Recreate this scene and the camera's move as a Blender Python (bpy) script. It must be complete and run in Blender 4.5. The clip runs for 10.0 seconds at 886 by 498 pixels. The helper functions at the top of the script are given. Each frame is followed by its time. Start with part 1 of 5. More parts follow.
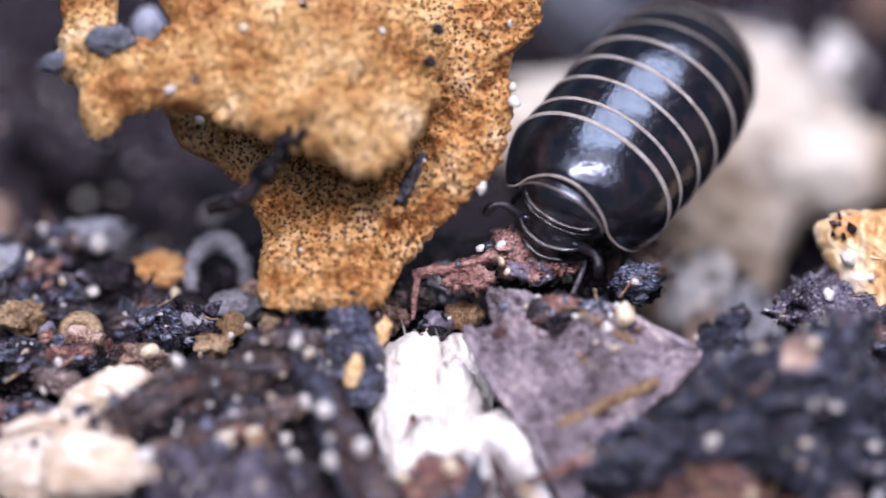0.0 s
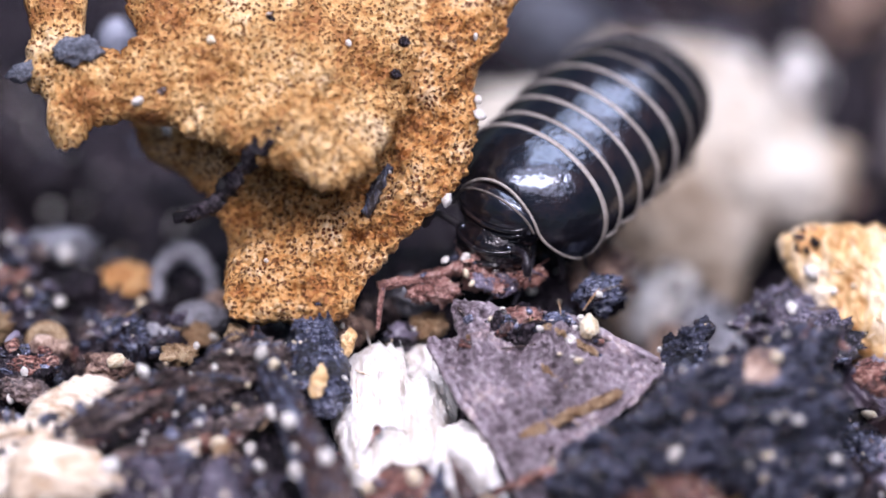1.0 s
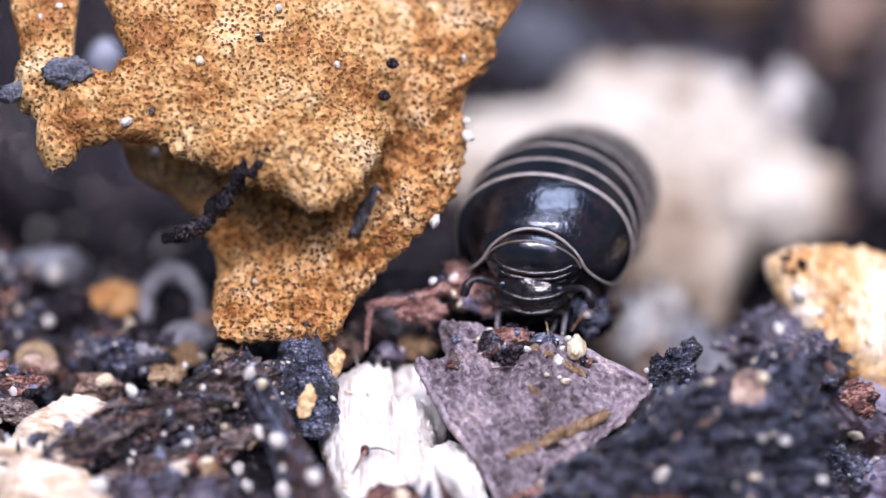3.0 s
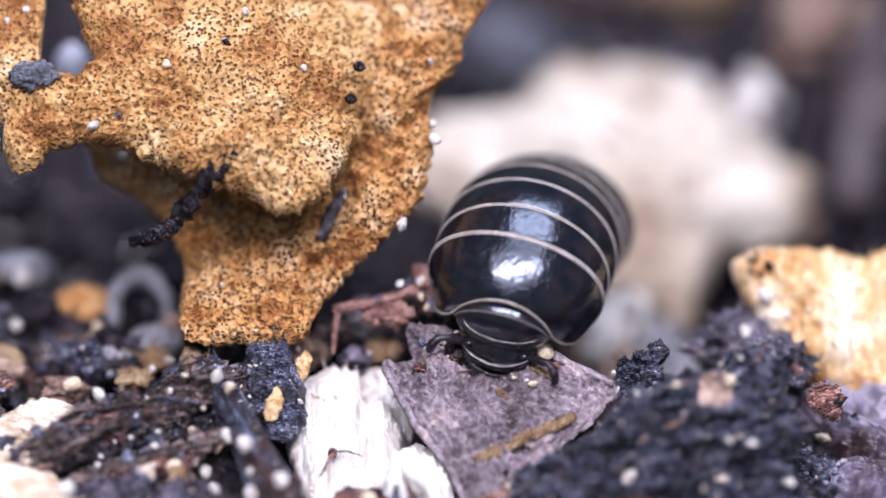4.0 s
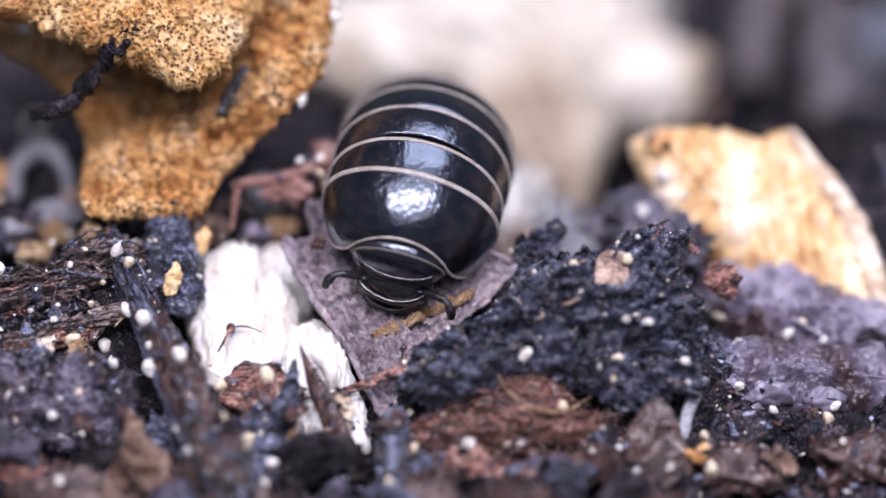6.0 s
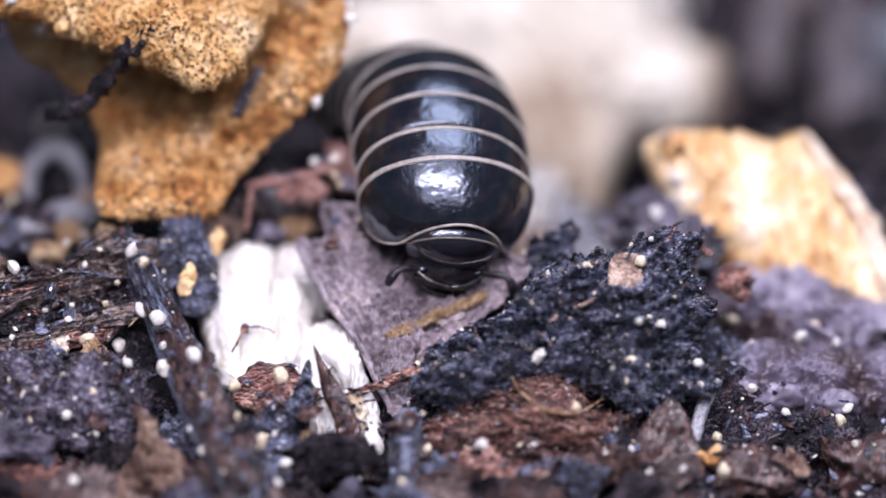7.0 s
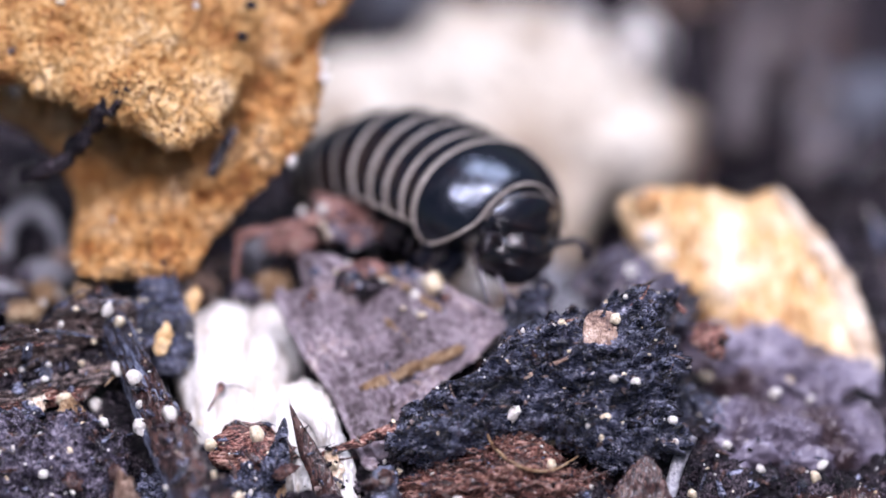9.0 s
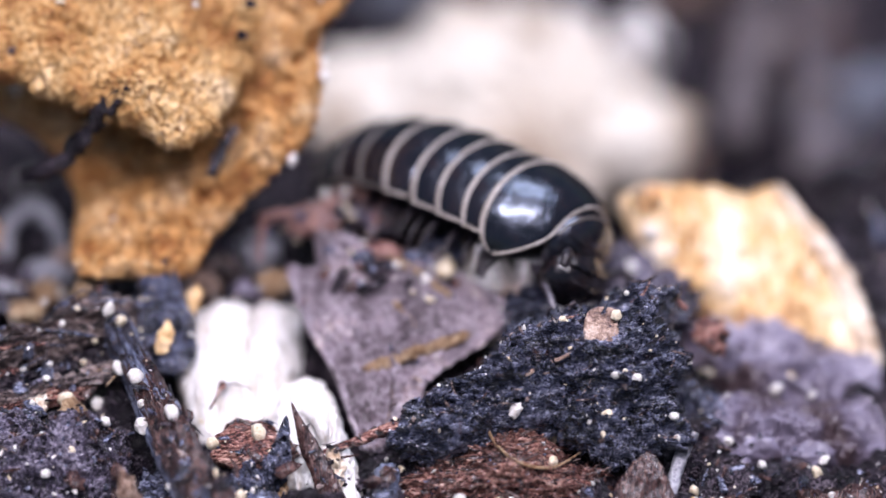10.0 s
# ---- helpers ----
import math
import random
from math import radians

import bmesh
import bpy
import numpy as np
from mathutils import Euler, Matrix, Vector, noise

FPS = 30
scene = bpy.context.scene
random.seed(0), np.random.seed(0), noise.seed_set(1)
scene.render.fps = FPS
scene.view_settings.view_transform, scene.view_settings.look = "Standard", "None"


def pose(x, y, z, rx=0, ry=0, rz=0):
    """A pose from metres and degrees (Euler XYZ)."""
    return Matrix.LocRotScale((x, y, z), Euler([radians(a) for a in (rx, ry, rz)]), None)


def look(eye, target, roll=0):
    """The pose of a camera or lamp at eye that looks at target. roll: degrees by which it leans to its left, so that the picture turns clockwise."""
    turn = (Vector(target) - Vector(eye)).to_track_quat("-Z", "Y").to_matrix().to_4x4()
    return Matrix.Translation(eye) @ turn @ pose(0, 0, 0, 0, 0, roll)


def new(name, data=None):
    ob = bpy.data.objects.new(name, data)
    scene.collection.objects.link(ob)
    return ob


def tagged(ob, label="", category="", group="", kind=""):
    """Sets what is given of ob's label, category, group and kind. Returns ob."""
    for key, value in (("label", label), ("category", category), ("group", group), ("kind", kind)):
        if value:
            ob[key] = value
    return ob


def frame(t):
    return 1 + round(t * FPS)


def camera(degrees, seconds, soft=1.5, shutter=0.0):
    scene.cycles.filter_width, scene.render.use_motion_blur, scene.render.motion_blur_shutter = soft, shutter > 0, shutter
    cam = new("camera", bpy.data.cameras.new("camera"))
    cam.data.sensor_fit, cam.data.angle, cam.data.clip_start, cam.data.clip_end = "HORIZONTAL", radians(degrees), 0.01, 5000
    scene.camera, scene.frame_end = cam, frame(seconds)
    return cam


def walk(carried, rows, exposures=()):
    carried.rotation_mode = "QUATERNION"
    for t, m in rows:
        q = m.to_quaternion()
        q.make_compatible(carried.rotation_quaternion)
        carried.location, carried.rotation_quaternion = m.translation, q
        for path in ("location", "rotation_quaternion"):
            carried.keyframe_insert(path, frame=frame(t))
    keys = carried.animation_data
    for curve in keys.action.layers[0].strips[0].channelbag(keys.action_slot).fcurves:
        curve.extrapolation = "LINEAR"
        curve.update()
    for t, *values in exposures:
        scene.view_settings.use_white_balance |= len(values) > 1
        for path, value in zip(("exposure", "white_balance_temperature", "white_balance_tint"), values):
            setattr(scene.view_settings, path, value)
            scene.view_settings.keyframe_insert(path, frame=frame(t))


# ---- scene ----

MM = 0.001
# ---------------------------------------------------------------- camera
# a long close-up lens 33 cm from the litter, held by hand: it pans, and its plane of focus comes nearer as the camera leans back
cam = camera(4.855, 10.0, soft=1.6, shutter=0.5)
EYE = (0.0, -249.91 * MM, 225.05 * MM)
TURNS = [  # seconds; yaw, pitch and roll in degrees from the resting aim; how far the camera leans in, in millimetres
    (0, 0.55, -0.1336, -0.689, 4.6), (0.5, 0.388, -0.1266, -0.565, 3.9), (1, 0.3555, -0.0709, -0.408, 3.0),
    (1.5, 0.3138, -0.041, -0.424, 2.6), (2, 0.3306, 0.0133, -0.305, 2.2), (2.2, 0.3105, 0.0249, -0.28, 2.2),
    (3.3, 0.2577, 0.0476, -0.368, 2.0), (3.5, 0.1796, 0.0514, -0.393, 1.9), (4, 0.1065, 0.0581, -0.403, 1.9),
    (4.5, 0.0575, 0.0563, -0.131, 1.8), (5, 0, 0, 0, 1.7), (5.5, -0.2306, -0.3547, 0.178, 0.9),
    (5.7, -0.4427, -0.594, 0.119, 0.5), (6.8, -0.4432, -0.6287, 0.1, -0.7), (7, -0.3692, -0.6068, 0.302, -0.8),
    (7.5, -0.4715, -0.5798, 0.33, -1.3), (8, -0.5713, -0.575, 0.337, -1.5), (8.5, -0.5072, -0.5266, 0.336, -1.5),
    (9, -0.5034, -0.2846, 0.113, -1.7), (9.5, -0.5539, -0.2346, 0.116, -1.8), (10, -0.4994, -0.2987, -0.191, -1.9),
]
walk(cam, [(t, pose(*EYE, 48) @ pose(0, 0, -lean * MM) @ pose(0, 0, 0, 0, yaw) @ pose(0, 0, 0, pitch) @ pose(0, 0, 0, 0, 0, roll))
           for t, yaw, pitch, roll, lean in TURNS])
cam.data.dof.use_dof = True
cam.data.dof.focus_distance = 330.0 * MM
cam.data.dof.aperture_fstop = 18.0
cam.data.dof.aperture_blades = 7

# ---------------------------------------------------------------- light
world = bpy.data.worlds.new("daylight")
scene.world = world
world.use_nodes = True
wn = world.node_tree
sky = wn.nodes.new("ShaderNodeTexSky")
sky.sky_type, sky.sun_disc = "NISHITA", False
sky.sun_elevation, sky.sun_rotation = radians(75), radians(190)
wn.links.new(sky.outputs[0], wn.nodes["Background"].inputs[0])
wn.nodes["Background"].inputs[1].default_value = 0.025


def lamp(name, eye, width, depth, watts, colour):
    """A flat lamp that faces the litter; sizes in millimetres."""
    ob = new(name, bpy.data.lights.new(name, "AREA"))
    ob.data.shape, ob.data.size, ob.data.size_y = "RECTANGLE", width * MM, depth * MM
    ob.data.energy, ob.data.color = watts, colour
    ob.matrix_world = look([v * MM for v in eye], (0, 0, 0))
    return ob


# the bright window above and behind the camera, and the row of diodes whose reflection runs over the back plates
lamp("window_light", (30, -170, 540), 560, 460, 1.42, (0.935, 0.85, 1.03))
for k in range(4):
    lamp("diode", (-96 + 66 * k, -96 + 5 * k, 290), 48, 54, 0.2, (0.965, 0.9, 1.04))
for k in range(6):
    lamp("diode", (10 + 70 * (k % 3), 100 + 95 * (k // 3), 300), 58, 80, 0.085, (0.84, 0.88, 1.12))
scene.view_settings.exposure = 0.63


# ---------------------------------------------------------------- materials
def material(name, colours, scale=1.0, rough=0.6, bump=0.3, fine=6.0, spec=0.5, coat=0.0, stretch=(1, 1, 1),
             pores=0.0, pore=(0.2, 0.32, (0.24, 0.095, 0.04)), gloss=(1, 1, 1), blotch=0.45, span=(0.40, 0.61)):
    """A node material: two scales of colour noise, bump, optional pores. scale: features a millimetre."""
    m = bpy.data.materials.new(name)
    m.use_nodes = True
    n, l = m.node_tree.nodes, m.node_tree.links
    b = n["Principled BSDF"]
    co = n.new("ShaderNodeTexCoord")
    mp = n.new("ShaderNodeMapping")
    mp.inputs["Scale"].default_value = [1000 * s for s in stretch]
    l.new(co.outputs["Object"], mp.inputs[0])
    info = n.new("ShaderNodeObjectInfo")
    big = n.new("ShaderNodeTexNoise")
    big.noise_dimensions = "4D"
    big.inputs["Scale"].default_value, big.inputs["Detail"].default_value = scale, 6
    small = n.new("ShaderNodeTexNoise")
    small.inputs["Scale"].default_value, small.inputs["Detail"].default_value = scale * fine, 2.5
    small.inputs["Roughness"].default_value = 0.7
    wv = n.new("ShaderNodeMath")
    wv.operation = "MULTIPLY"
    wv.inputs[1].default_value = 20
    l.new(info.outputs["Random"], wv.inputs[0])
    l.new(wv.outputs[0], big.inputs["W"])
    l.new(mp.outputs[0], big.inputs["Vector"])
    l.new(mp.outputs[0], small.inputs["Vector"])
    mix = n.new("ShaderNodeMath")
    mix.operation = "MULTIPLY_ADD"
    l.new(small.outputs[0], mix.inputs[0])
    mix.inputs[1].default_value = 1 - blotch
    half = n.new("ShaderNodeMath")
    half.operation = "MULTIPLY"
    half.inputs[1].default_value = blotch
    l.new(big.outputs[0], half.inputs[0])
    l.new(half.outputs[0], mix.inputs[2])
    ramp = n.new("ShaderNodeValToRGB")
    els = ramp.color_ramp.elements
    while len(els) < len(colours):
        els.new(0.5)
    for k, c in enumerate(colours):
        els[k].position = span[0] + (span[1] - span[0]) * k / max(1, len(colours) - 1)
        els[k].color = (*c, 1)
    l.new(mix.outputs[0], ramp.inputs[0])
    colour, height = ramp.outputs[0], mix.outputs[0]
    if pores:
        vo = n.new("ShaderNodeTexVoronoi")
        vo.inputs["Scale"].default_value = pores
        warp = n.new("ShaderNodeMix")
        warp.data_type, warp.blend_type = "RGBA", "LINEAR_LIGHT"
        warp.inputs["Factor"].default_value = 0.03
        l.new(mp.outputs[0], warp.inputs["A"])
        l.new(small.outputs["Color"], warp.inputs["B"])
        l.new(warp.outputs["Result"], vo.inputs["Vector"])
        th = n.new("ShaderNodeValToRGB")
        th.color_ramp.elements[0].position, th.color_ramp.elements[1].position = pore[:2]
        th.color_ramp.elements[0].color = (*pore[2], 1)
        th.color_ramp.elements[1].color = (1, 1, 1, 1)
        l.new(vo.outputs["Distance"], th.inputs[0])
        deep = n.new("ShaderNodeMath")
        deep.operation = "MULTIPLY_ADD"
        l.new(th.outputs[0], deep.inputs[0])
        deep.inputs[1].default_value = 0.8
        l.new(height, deep.inputs[2])
        height = deep.outputs[0]
        mc = n.new("ShaderNodeMix")
        mc.data_type, mc.blend_type = "RGBA", "MULTIPLY"
        worn = n.new("ShaderNodeMapRange")
        worn.inputs["From Min"].default_value, worn.inputs["From Max"].default_value = 0.35, 0.6
        worn.inputs["To Min"].default_value, worn.inputs["To Max"].default_value = 0.45, 1.0
        l.new(big.outputs[0], worn.inputs["Value"])
        l.new(worn.outputs[0], mc.inputs["Factor"])
        l.new(colour, mc.inputs["A"])
        l.new(th.outputs[0], mc.inputs["B"])
        colour = mc.outputs["Result"]
    l.new(colour, b.inputs["Base Color"])
    b.inputs["Roughness"].default_value = rough
    b.inputs["Specular IOR Level"].default_value = spec
    b.inputs["Specular Tint"].default_value = (*gloss, 1)
    b.inputs["Coat Weight"].default_value = coat
    b.inputs["Coat Roughness"].default_value = 0.13
    if bump:
        bp = n.new("ShaderNodeBump")
        bp.inputs["Strength"].default_value = bump
        bp.inputs["Distance"].default_value = 0.00032
        l.new(height, bp.inputs["Height"])
        l.new(bp.outputs[0], b.inputs["Normal"])
    return m


FUNGUS = material("fungus_flesh", [(0.29, 0.118, 0.032), (0.485, 0.265, 0.09), (0.6, 0.39, 0.17), (0.73, 0.545, 0.325)], 0.6, 0.65, 0.9, 9, 0.4, pores=6.6, pore=(0.25, 0.44, (0.27, 0.115, 0.05)), blotch=0.66)
FUNGUS_DEEP = material("fungus_underside", [(0.29, 0.105, 0.024), (0.5, 0.25, 0.076), (0.6, 0.36, 0.15), (0.72, 0.52, 0.31)], 0.7, 0.6, 1.0, 8, 0.45, pores=5.8, pore=(0.28, 0.46, (0.2, 0.075, 0.03)), blotch=0.62)
SOIL = material("dark_soil", [(0.001, 0.001, 0.002), (0.0045, 0.0035, 0.006), (0.02, 0.015, 0.022), (0.1, 0.08, 0.095)], 1.2, 0.2, 1.0, 7, 0.28)
PURPLE = material("purple_soil", [(0.005, 0.0045, 0.008), (0.03, 0.025, 0.04), (0.11, 0.095, 0.14), (0.3, 0.27, 0.34)], 1.1, 0.22, 1.0, 7, 0.6, coat=0.25)
# the ramp's pale blue end paints wet glints and sky sheen into the colour
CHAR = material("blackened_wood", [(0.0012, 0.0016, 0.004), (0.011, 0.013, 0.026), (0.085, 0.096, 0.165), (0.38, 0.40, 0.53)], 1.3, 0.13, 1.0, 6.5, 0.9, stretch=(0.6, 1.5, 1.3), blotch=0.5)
CHAR_SMOOTH = material("blackened_stick", [(0.008, 0.006, 0.009), (0.028, 0.025, 0.035), (0.075, 0.085, 0.13), (0.2, 0.225, 0.31)], 0.9, 0.26, 0.9, 7, 0.7, stretch=(2.6, 0.3, 1), blotch=0.62)
BARK = material("brown_bark", [(0.005, 0.004, 0.005), (0.042, 0.029, 0.03), (0.16, 0.112, 0.105), (0.38, 0.29, 0.26)], 1.1, 0.2, 1.0, 7, 0.7, coat=0.25, stretch=(0.5, 1.5, 1))
REDBARK = material("red_bark", [(0.006, 0.0025, 0.0025), (0.062, 0.022, 0.02), (0.3, 0.125, 0.098), (0.7, 0.43, 0.34)], 1.3, 0.17, 1.0, 7, 0.8, stretch=(0.45, 1.7, 1), span=(0.41, 0.60))
LEAF = material("purple_leaf", [(0.072, 0.055, 0.062), (0.2, 0.166, 0.186), (0.315, 0.272, 0.306), (0.47, 0.4, 0.385)], 0.55, 0.34, 1.0, 7, 0.5, pores=4.2, pore=(0.62, 0.5, (0.66, 0.6, 0.64)), blotch=0.6, span=(0.38, 0.62))
WHITEWOOD = material("white_wood", [(0.5, 0.45, 0.39), (0.67, 0.645, 0.62), (0.75, 0.74, 0.73)], 0.5, 0.5, 0.35, 5, stretch=(1.7, 0.4, 1))
CREAM = material("cream_wood", [(0.45, 0.315, 0.2), (0.69, 0.58, 0.455), (0.78, 0.72, 0.63)], 0.5, 0.55, 0.5, 7, stretch=(0.5, 1.6, 1))
PALE = material("pale_pulp", [(0.135, 0.096, 0.066), (0.32, 0.252, 0.184), (0.455, 0.396, 0.322), (0.575, 0.54, 0.47)], 0.22, 0.7, 0.3, 4, blotch=0.85, span=(0.39, 0.60))
TAN = material("tan_wood", [(0.40, 0.20, 0.07), (0.62, 0.41, 0.19), (0.74, 0.57, 0.37), (0.80, 0.70, 0.56)], 0.4, 0.45, 0.6, 6, stretch=(1.3, 0.6, 1), blotch=0.7)
GRAIN = material("white_grain", [(0.54, 0.48, 0.41), (0.71, 0.69, 0.655), (0.79, 0.78, 0.77)], 2.5, 0.3, 0.4, 4)
CREAMGRAIN = material("cream_grain", [(0.50, 0.36, 0.2), (0.74, 0.64, 0.46), (0.85, 0.80, 0.68)], 2.5, 0.35, 0.4, 4)
CUTICLE = material("black_cuticle", [(0.003, 0.003, 0.004), (0.007, 0.006, 0.008), (0.018, 0.011, 0.011)], 0.45, 0.22, 0.34, 3.5, 1.0, 0.3, gloss=(0.5, 0.68, 1.0))
shine = CUTICLE.node_tree.nodes["Principled BSDF"]
shine.inputs["Specular Tint"].default_value = (0.72, 0.82, 1.0, 1)
shine.inputs["Coat Roughness"].default_value = 0.12
shine.inputs["Coat Tint"].default_value = (0.85, 0.92, 1.0, 1)
HEADSKIN = material("black_head", [(0.003, 0.003, 0.004), (0.007, 0.006, 0.008), (0.02, 0.013, 0.013)], 1.2, 0.09, 0.25, 3, 0.8)
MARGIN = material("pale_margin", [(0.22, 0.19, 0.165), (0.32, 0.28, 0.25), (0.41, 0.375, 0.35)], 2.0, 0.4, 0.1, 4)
# darker copy of the pale rim: the rear rings' shade put into colour
MARGIN_DIM = material("dimmed_margin", [(0.07, 0.058, 0.05), (0.115, 0.097, 0.085), (0.16, 0.14, 0.125)], 2.0, 0.4, 0.1, 4)
LEG = material("dark_leg", [(0.005, 0.004, 0.006), (0.014, 0.011, 0.015), (0.04, 0.032, 0.04)], 2.0, 0.34, 0.3, 4, 0.4)
# paler copy of the leg: grey-blue shine on the front pairs put into colour
LEG_PALE = material("glint_grey_leg", [(0.03, 0.026, 0.034), (0.09, 0.08, 0.1), (0.2, 0.185, 0.22)], 2.0, 0.16, 0.3, 4, 0.9)
TWIG = material("red_twig", [(0.08, 0.03, 0.026), (0.32, 0.155, 0.13), (0.57, 0.39, 0.345)], 1.8, 0.3, 1.0, 5)
ORANGE = material("orange_crumb", [(0.36, 0.14, 0.035), (0.58, 0.29, 0.10), (0.72, 0.46, 0.22)], 1.6, 0.5, 0.8, 4)
STONE = material("blue_stone", [(0.03, 0.035, 0.05), (0.10, 0.11, 0.14), (0.22, 0.23, 0.28)], 2.0, 0.5, 0.7, 5)
PEBBLE = material("grey_pebble", [(0.10, 0.11, 0.15), (0.24, 0.26, 0.33), (0.4, 0.41, 0.48)], 0.9, 0.45, 0.4, 5)
ROOT = material("pale_root", [(0.13, 0.13, 0.15), (0.28, 0.28, 0.32), (0.44, 0.44, 0.47)], 1.0, 0.45, 0.8, 5)
STRAW = material("brown_straw", [(0.14, 0.07, 0.03), (0.34, 0.21, 0.11), (0.56, 0.42, 0.27)], 1.8, 0.45, 1.0, 6, stretch=(1.6, 0.6, 1))
FLAKE = material("pink_flake", [(0.05, 0.025, 0.02), (0.19, 0.115, 0.09), (0.42, 0.29, 0.22), (0.58, 0.45, 0.37)], 1.3, 0.42, 1.0, 6, blotch=0.6)
AMBER = material("amber_shell", [(0.10, 0.055, 0.03), (0.26, 0.17, 0.09), (0.42, 0.32, 0.2)], 1.4, 0.35, 0.6, 5)
BROWNSHINE = material("brown_splinter", [(0.014, 0.006, 0.006), (0.05, 0.022, 0.02), (0.14, 0.075, 0.062)], 1.4, 0.26, 0.8, 5, 0.7, coat=0.4, stretch=(2, 0.5, 1))
LILAC = material("lilac_leaf", [(0.045, 0.028, 0.032), (0.1, 0.082, 0.115), (0.18, 0.16, 0.22), (0.27, 0.245, 0.3)], 0.3, 0.4, 0.3, 2.5, 0.6, blotch=0.92, span=(0.38, 0.6))
STEM = material("grey_stem", [(0.035, 0.028, 0.032), (0.085, 0.07, 0.074), (0.15, 0.13, 0.135)], 0.4, 0.6, 0.4, 5, stretch=(1, 0.4, 1))


# ---------------------------------------------------------------- builders (all in millimetres)
def finish(name, bm, mat, parent=None, label="", smooth=True):
    """Links a bmesh drawn in millimetres as one mesh object, under a parent where one is given."""
    bmesh.ops.scale(bm, vec=(MM, MM, MM), verts=bm.verts)
    me = bpy.data.meshes.new(name)
    bm.to_mesh(me)
    bm.free()
    me.materials.append(mat)
    if smooth:
        me.shade_smooth()
    ob = new(name, me)
    if parent:
        ob.parent = parent
    if label:
        ob["label"] = label
    return ob


part = finish


def place(ob, x, y, z, rx=0, ry=0, rz=0):
    ob.matrix_basis = pose(x * MM, y * MM, z * MM, rx, ry, rz)
    return ob


def fbm(p, octaves=4):
    return noise.fractal(p, 0.9, 2.1, octaves, noise_basis="PERLIN_ORIGINAL")


def curve_loop(points, count):
    """A closed Catmull-Rom loop of evenly counted points."""
    k, out = len(points), []
    for i in range(count):
        s = i / count * k
        j, f = int(s), s - int(s)
        a, b, c, d = (Vector(points[(j + o) % k]) for o in (-1, 0, 1, 2))
        out.append(0.5 * ((2 * b) + (c - a) * f + (2 * a - 5 * b + 4 * c - d) * f * f + (3 * b - a - 3 * c + d) * f ** 3))
    return out


def slab(outline, thick, dome=0.0, rough=0.2, freq=1.0, ragged=0.12, seed=0, rings=26, count=170, stretch=(1, 1), centre=None, fine=0.0, cells=0.0, cell_freq=4.0,
         bend=None):
    """A broken piece with an uneven outline: rounded rim, rough face and back. fine: small relief; cells: crumbly relief; bend(x, y): an added height."""
    off = Vector((seed * 7.3, seed * 3.1, seed * 5.7))
    loop = curve_loop(outline, count)
    mid = Vector(centre) if centre else sum(loop, Vector((0, 0))) / count
    loop = [p + (p - mid).normalized() * ragged * (fbm(Vector((p.x * 1.3, p.y * 1.3, 0)) + off) + 0.7 * fbm(Vector((p.x * 5, p.y * 5, 3)) + off)) for p in loop]
    bm = bmesh.new()

    def relief(p, sign, edge):
        sign = 1 if thick < 0.4 else sign  # a thin piece is crumpled alike on both faces
        q = Vector((p.x * freq * stretch[0], p.y * freq * stretch[1], sign * 2.0)) + off
        z = rough * (fbm(q) + 0.5 * fbm(q * 3.7)) * (0.35 + 0.65 * edge)
        if sign > 0:
            if fine:
                z += fine * fbm(Vector((p.x * 6 * stretch[0], p.y * 6 * stretch[1], 1)) + off, 3)
            if cells:
                d = noise.voronoi(Vector((p.x * cell_freq * stretch[0], p.y * cell_freq * stretch[1], 0.3)) + off)[0]
                z += cells * (0.45 - d[0])
        return z

    def layer(sign, turns):
        rows = []
        for k in range(turns + 1):
            r = k / turns
            rr = 1 - (1 - r) ** 1.4 if k else 0
            edge = math.sqrt(max(0.0, 1 - rr ** 6))
            row = []
            for p in ([mid] if k == 0 else [mid + (p - mid) * rr for p in loop]):
                if k == turns:
                    z = rough * fbm(Vector((p.x * freq, p.y * freq, 9)) + off)
                else:
                    z = sign * thick * 0.5 * edge + dome * (1 - rr * rr) + relief(p, sign, edge)
                if bend:
                    z += bend(p.x, p.y)
                row.append(bm.verts.new((p.x, p.y, z)))
            rows.append(row)
        return rows

    area = sum(a.x * b.y - b.x * a.y for a, b in zip(loop, loop[1:] + loop[:1]))
    clockwise = area < 0
    low_turns = rings if thick < 0.4 else max(6, rings // 4)
    top, low = layer(1, rings), layer(-1, low_turns)
    for v in low[-1]:
        bm.verts.remove(v)
    low[-1] = top[-1]
    for rows, flip in ((top, False), (low, True)):
        for k in range(len(rows) - 1):
            for i in range(count):
                j = (i + 1) % count
                if k == 0:
                    f = (rows[0][0], rows[1][i], rows[1][j])
                else:
                    f = (rows[k][i], rows[k + 1][i], rows[k + 1][j], rows[k][j])
                bm.faces.new(f if flip == clockwise else f[::-1])
    return bm


def clod(sx, sy, sz, rough=0.25, freq=1.2, seed=0, detail=3, grain=0.5):
    """A crumb: a lumpy ball squeezed to sx, sy, sz (half sizes)."""
    bm = bmesh.new()
    bmesh.ops.create_icosphere(bm, subdivisions=detail, radius=1)
    off = Vector((seed * 4.7, seed * 9.1, seed * 2.3))
    for v in bm.verts:
        p = v.co.copy()
        d = 1 + rough * fbm(p * freq + off) + rough * grain * fbm(p * freq * 3.5 + off)
        v.co = Vector((p.x * sx, p.y * sy, p.z * sz)) * d
    return bm


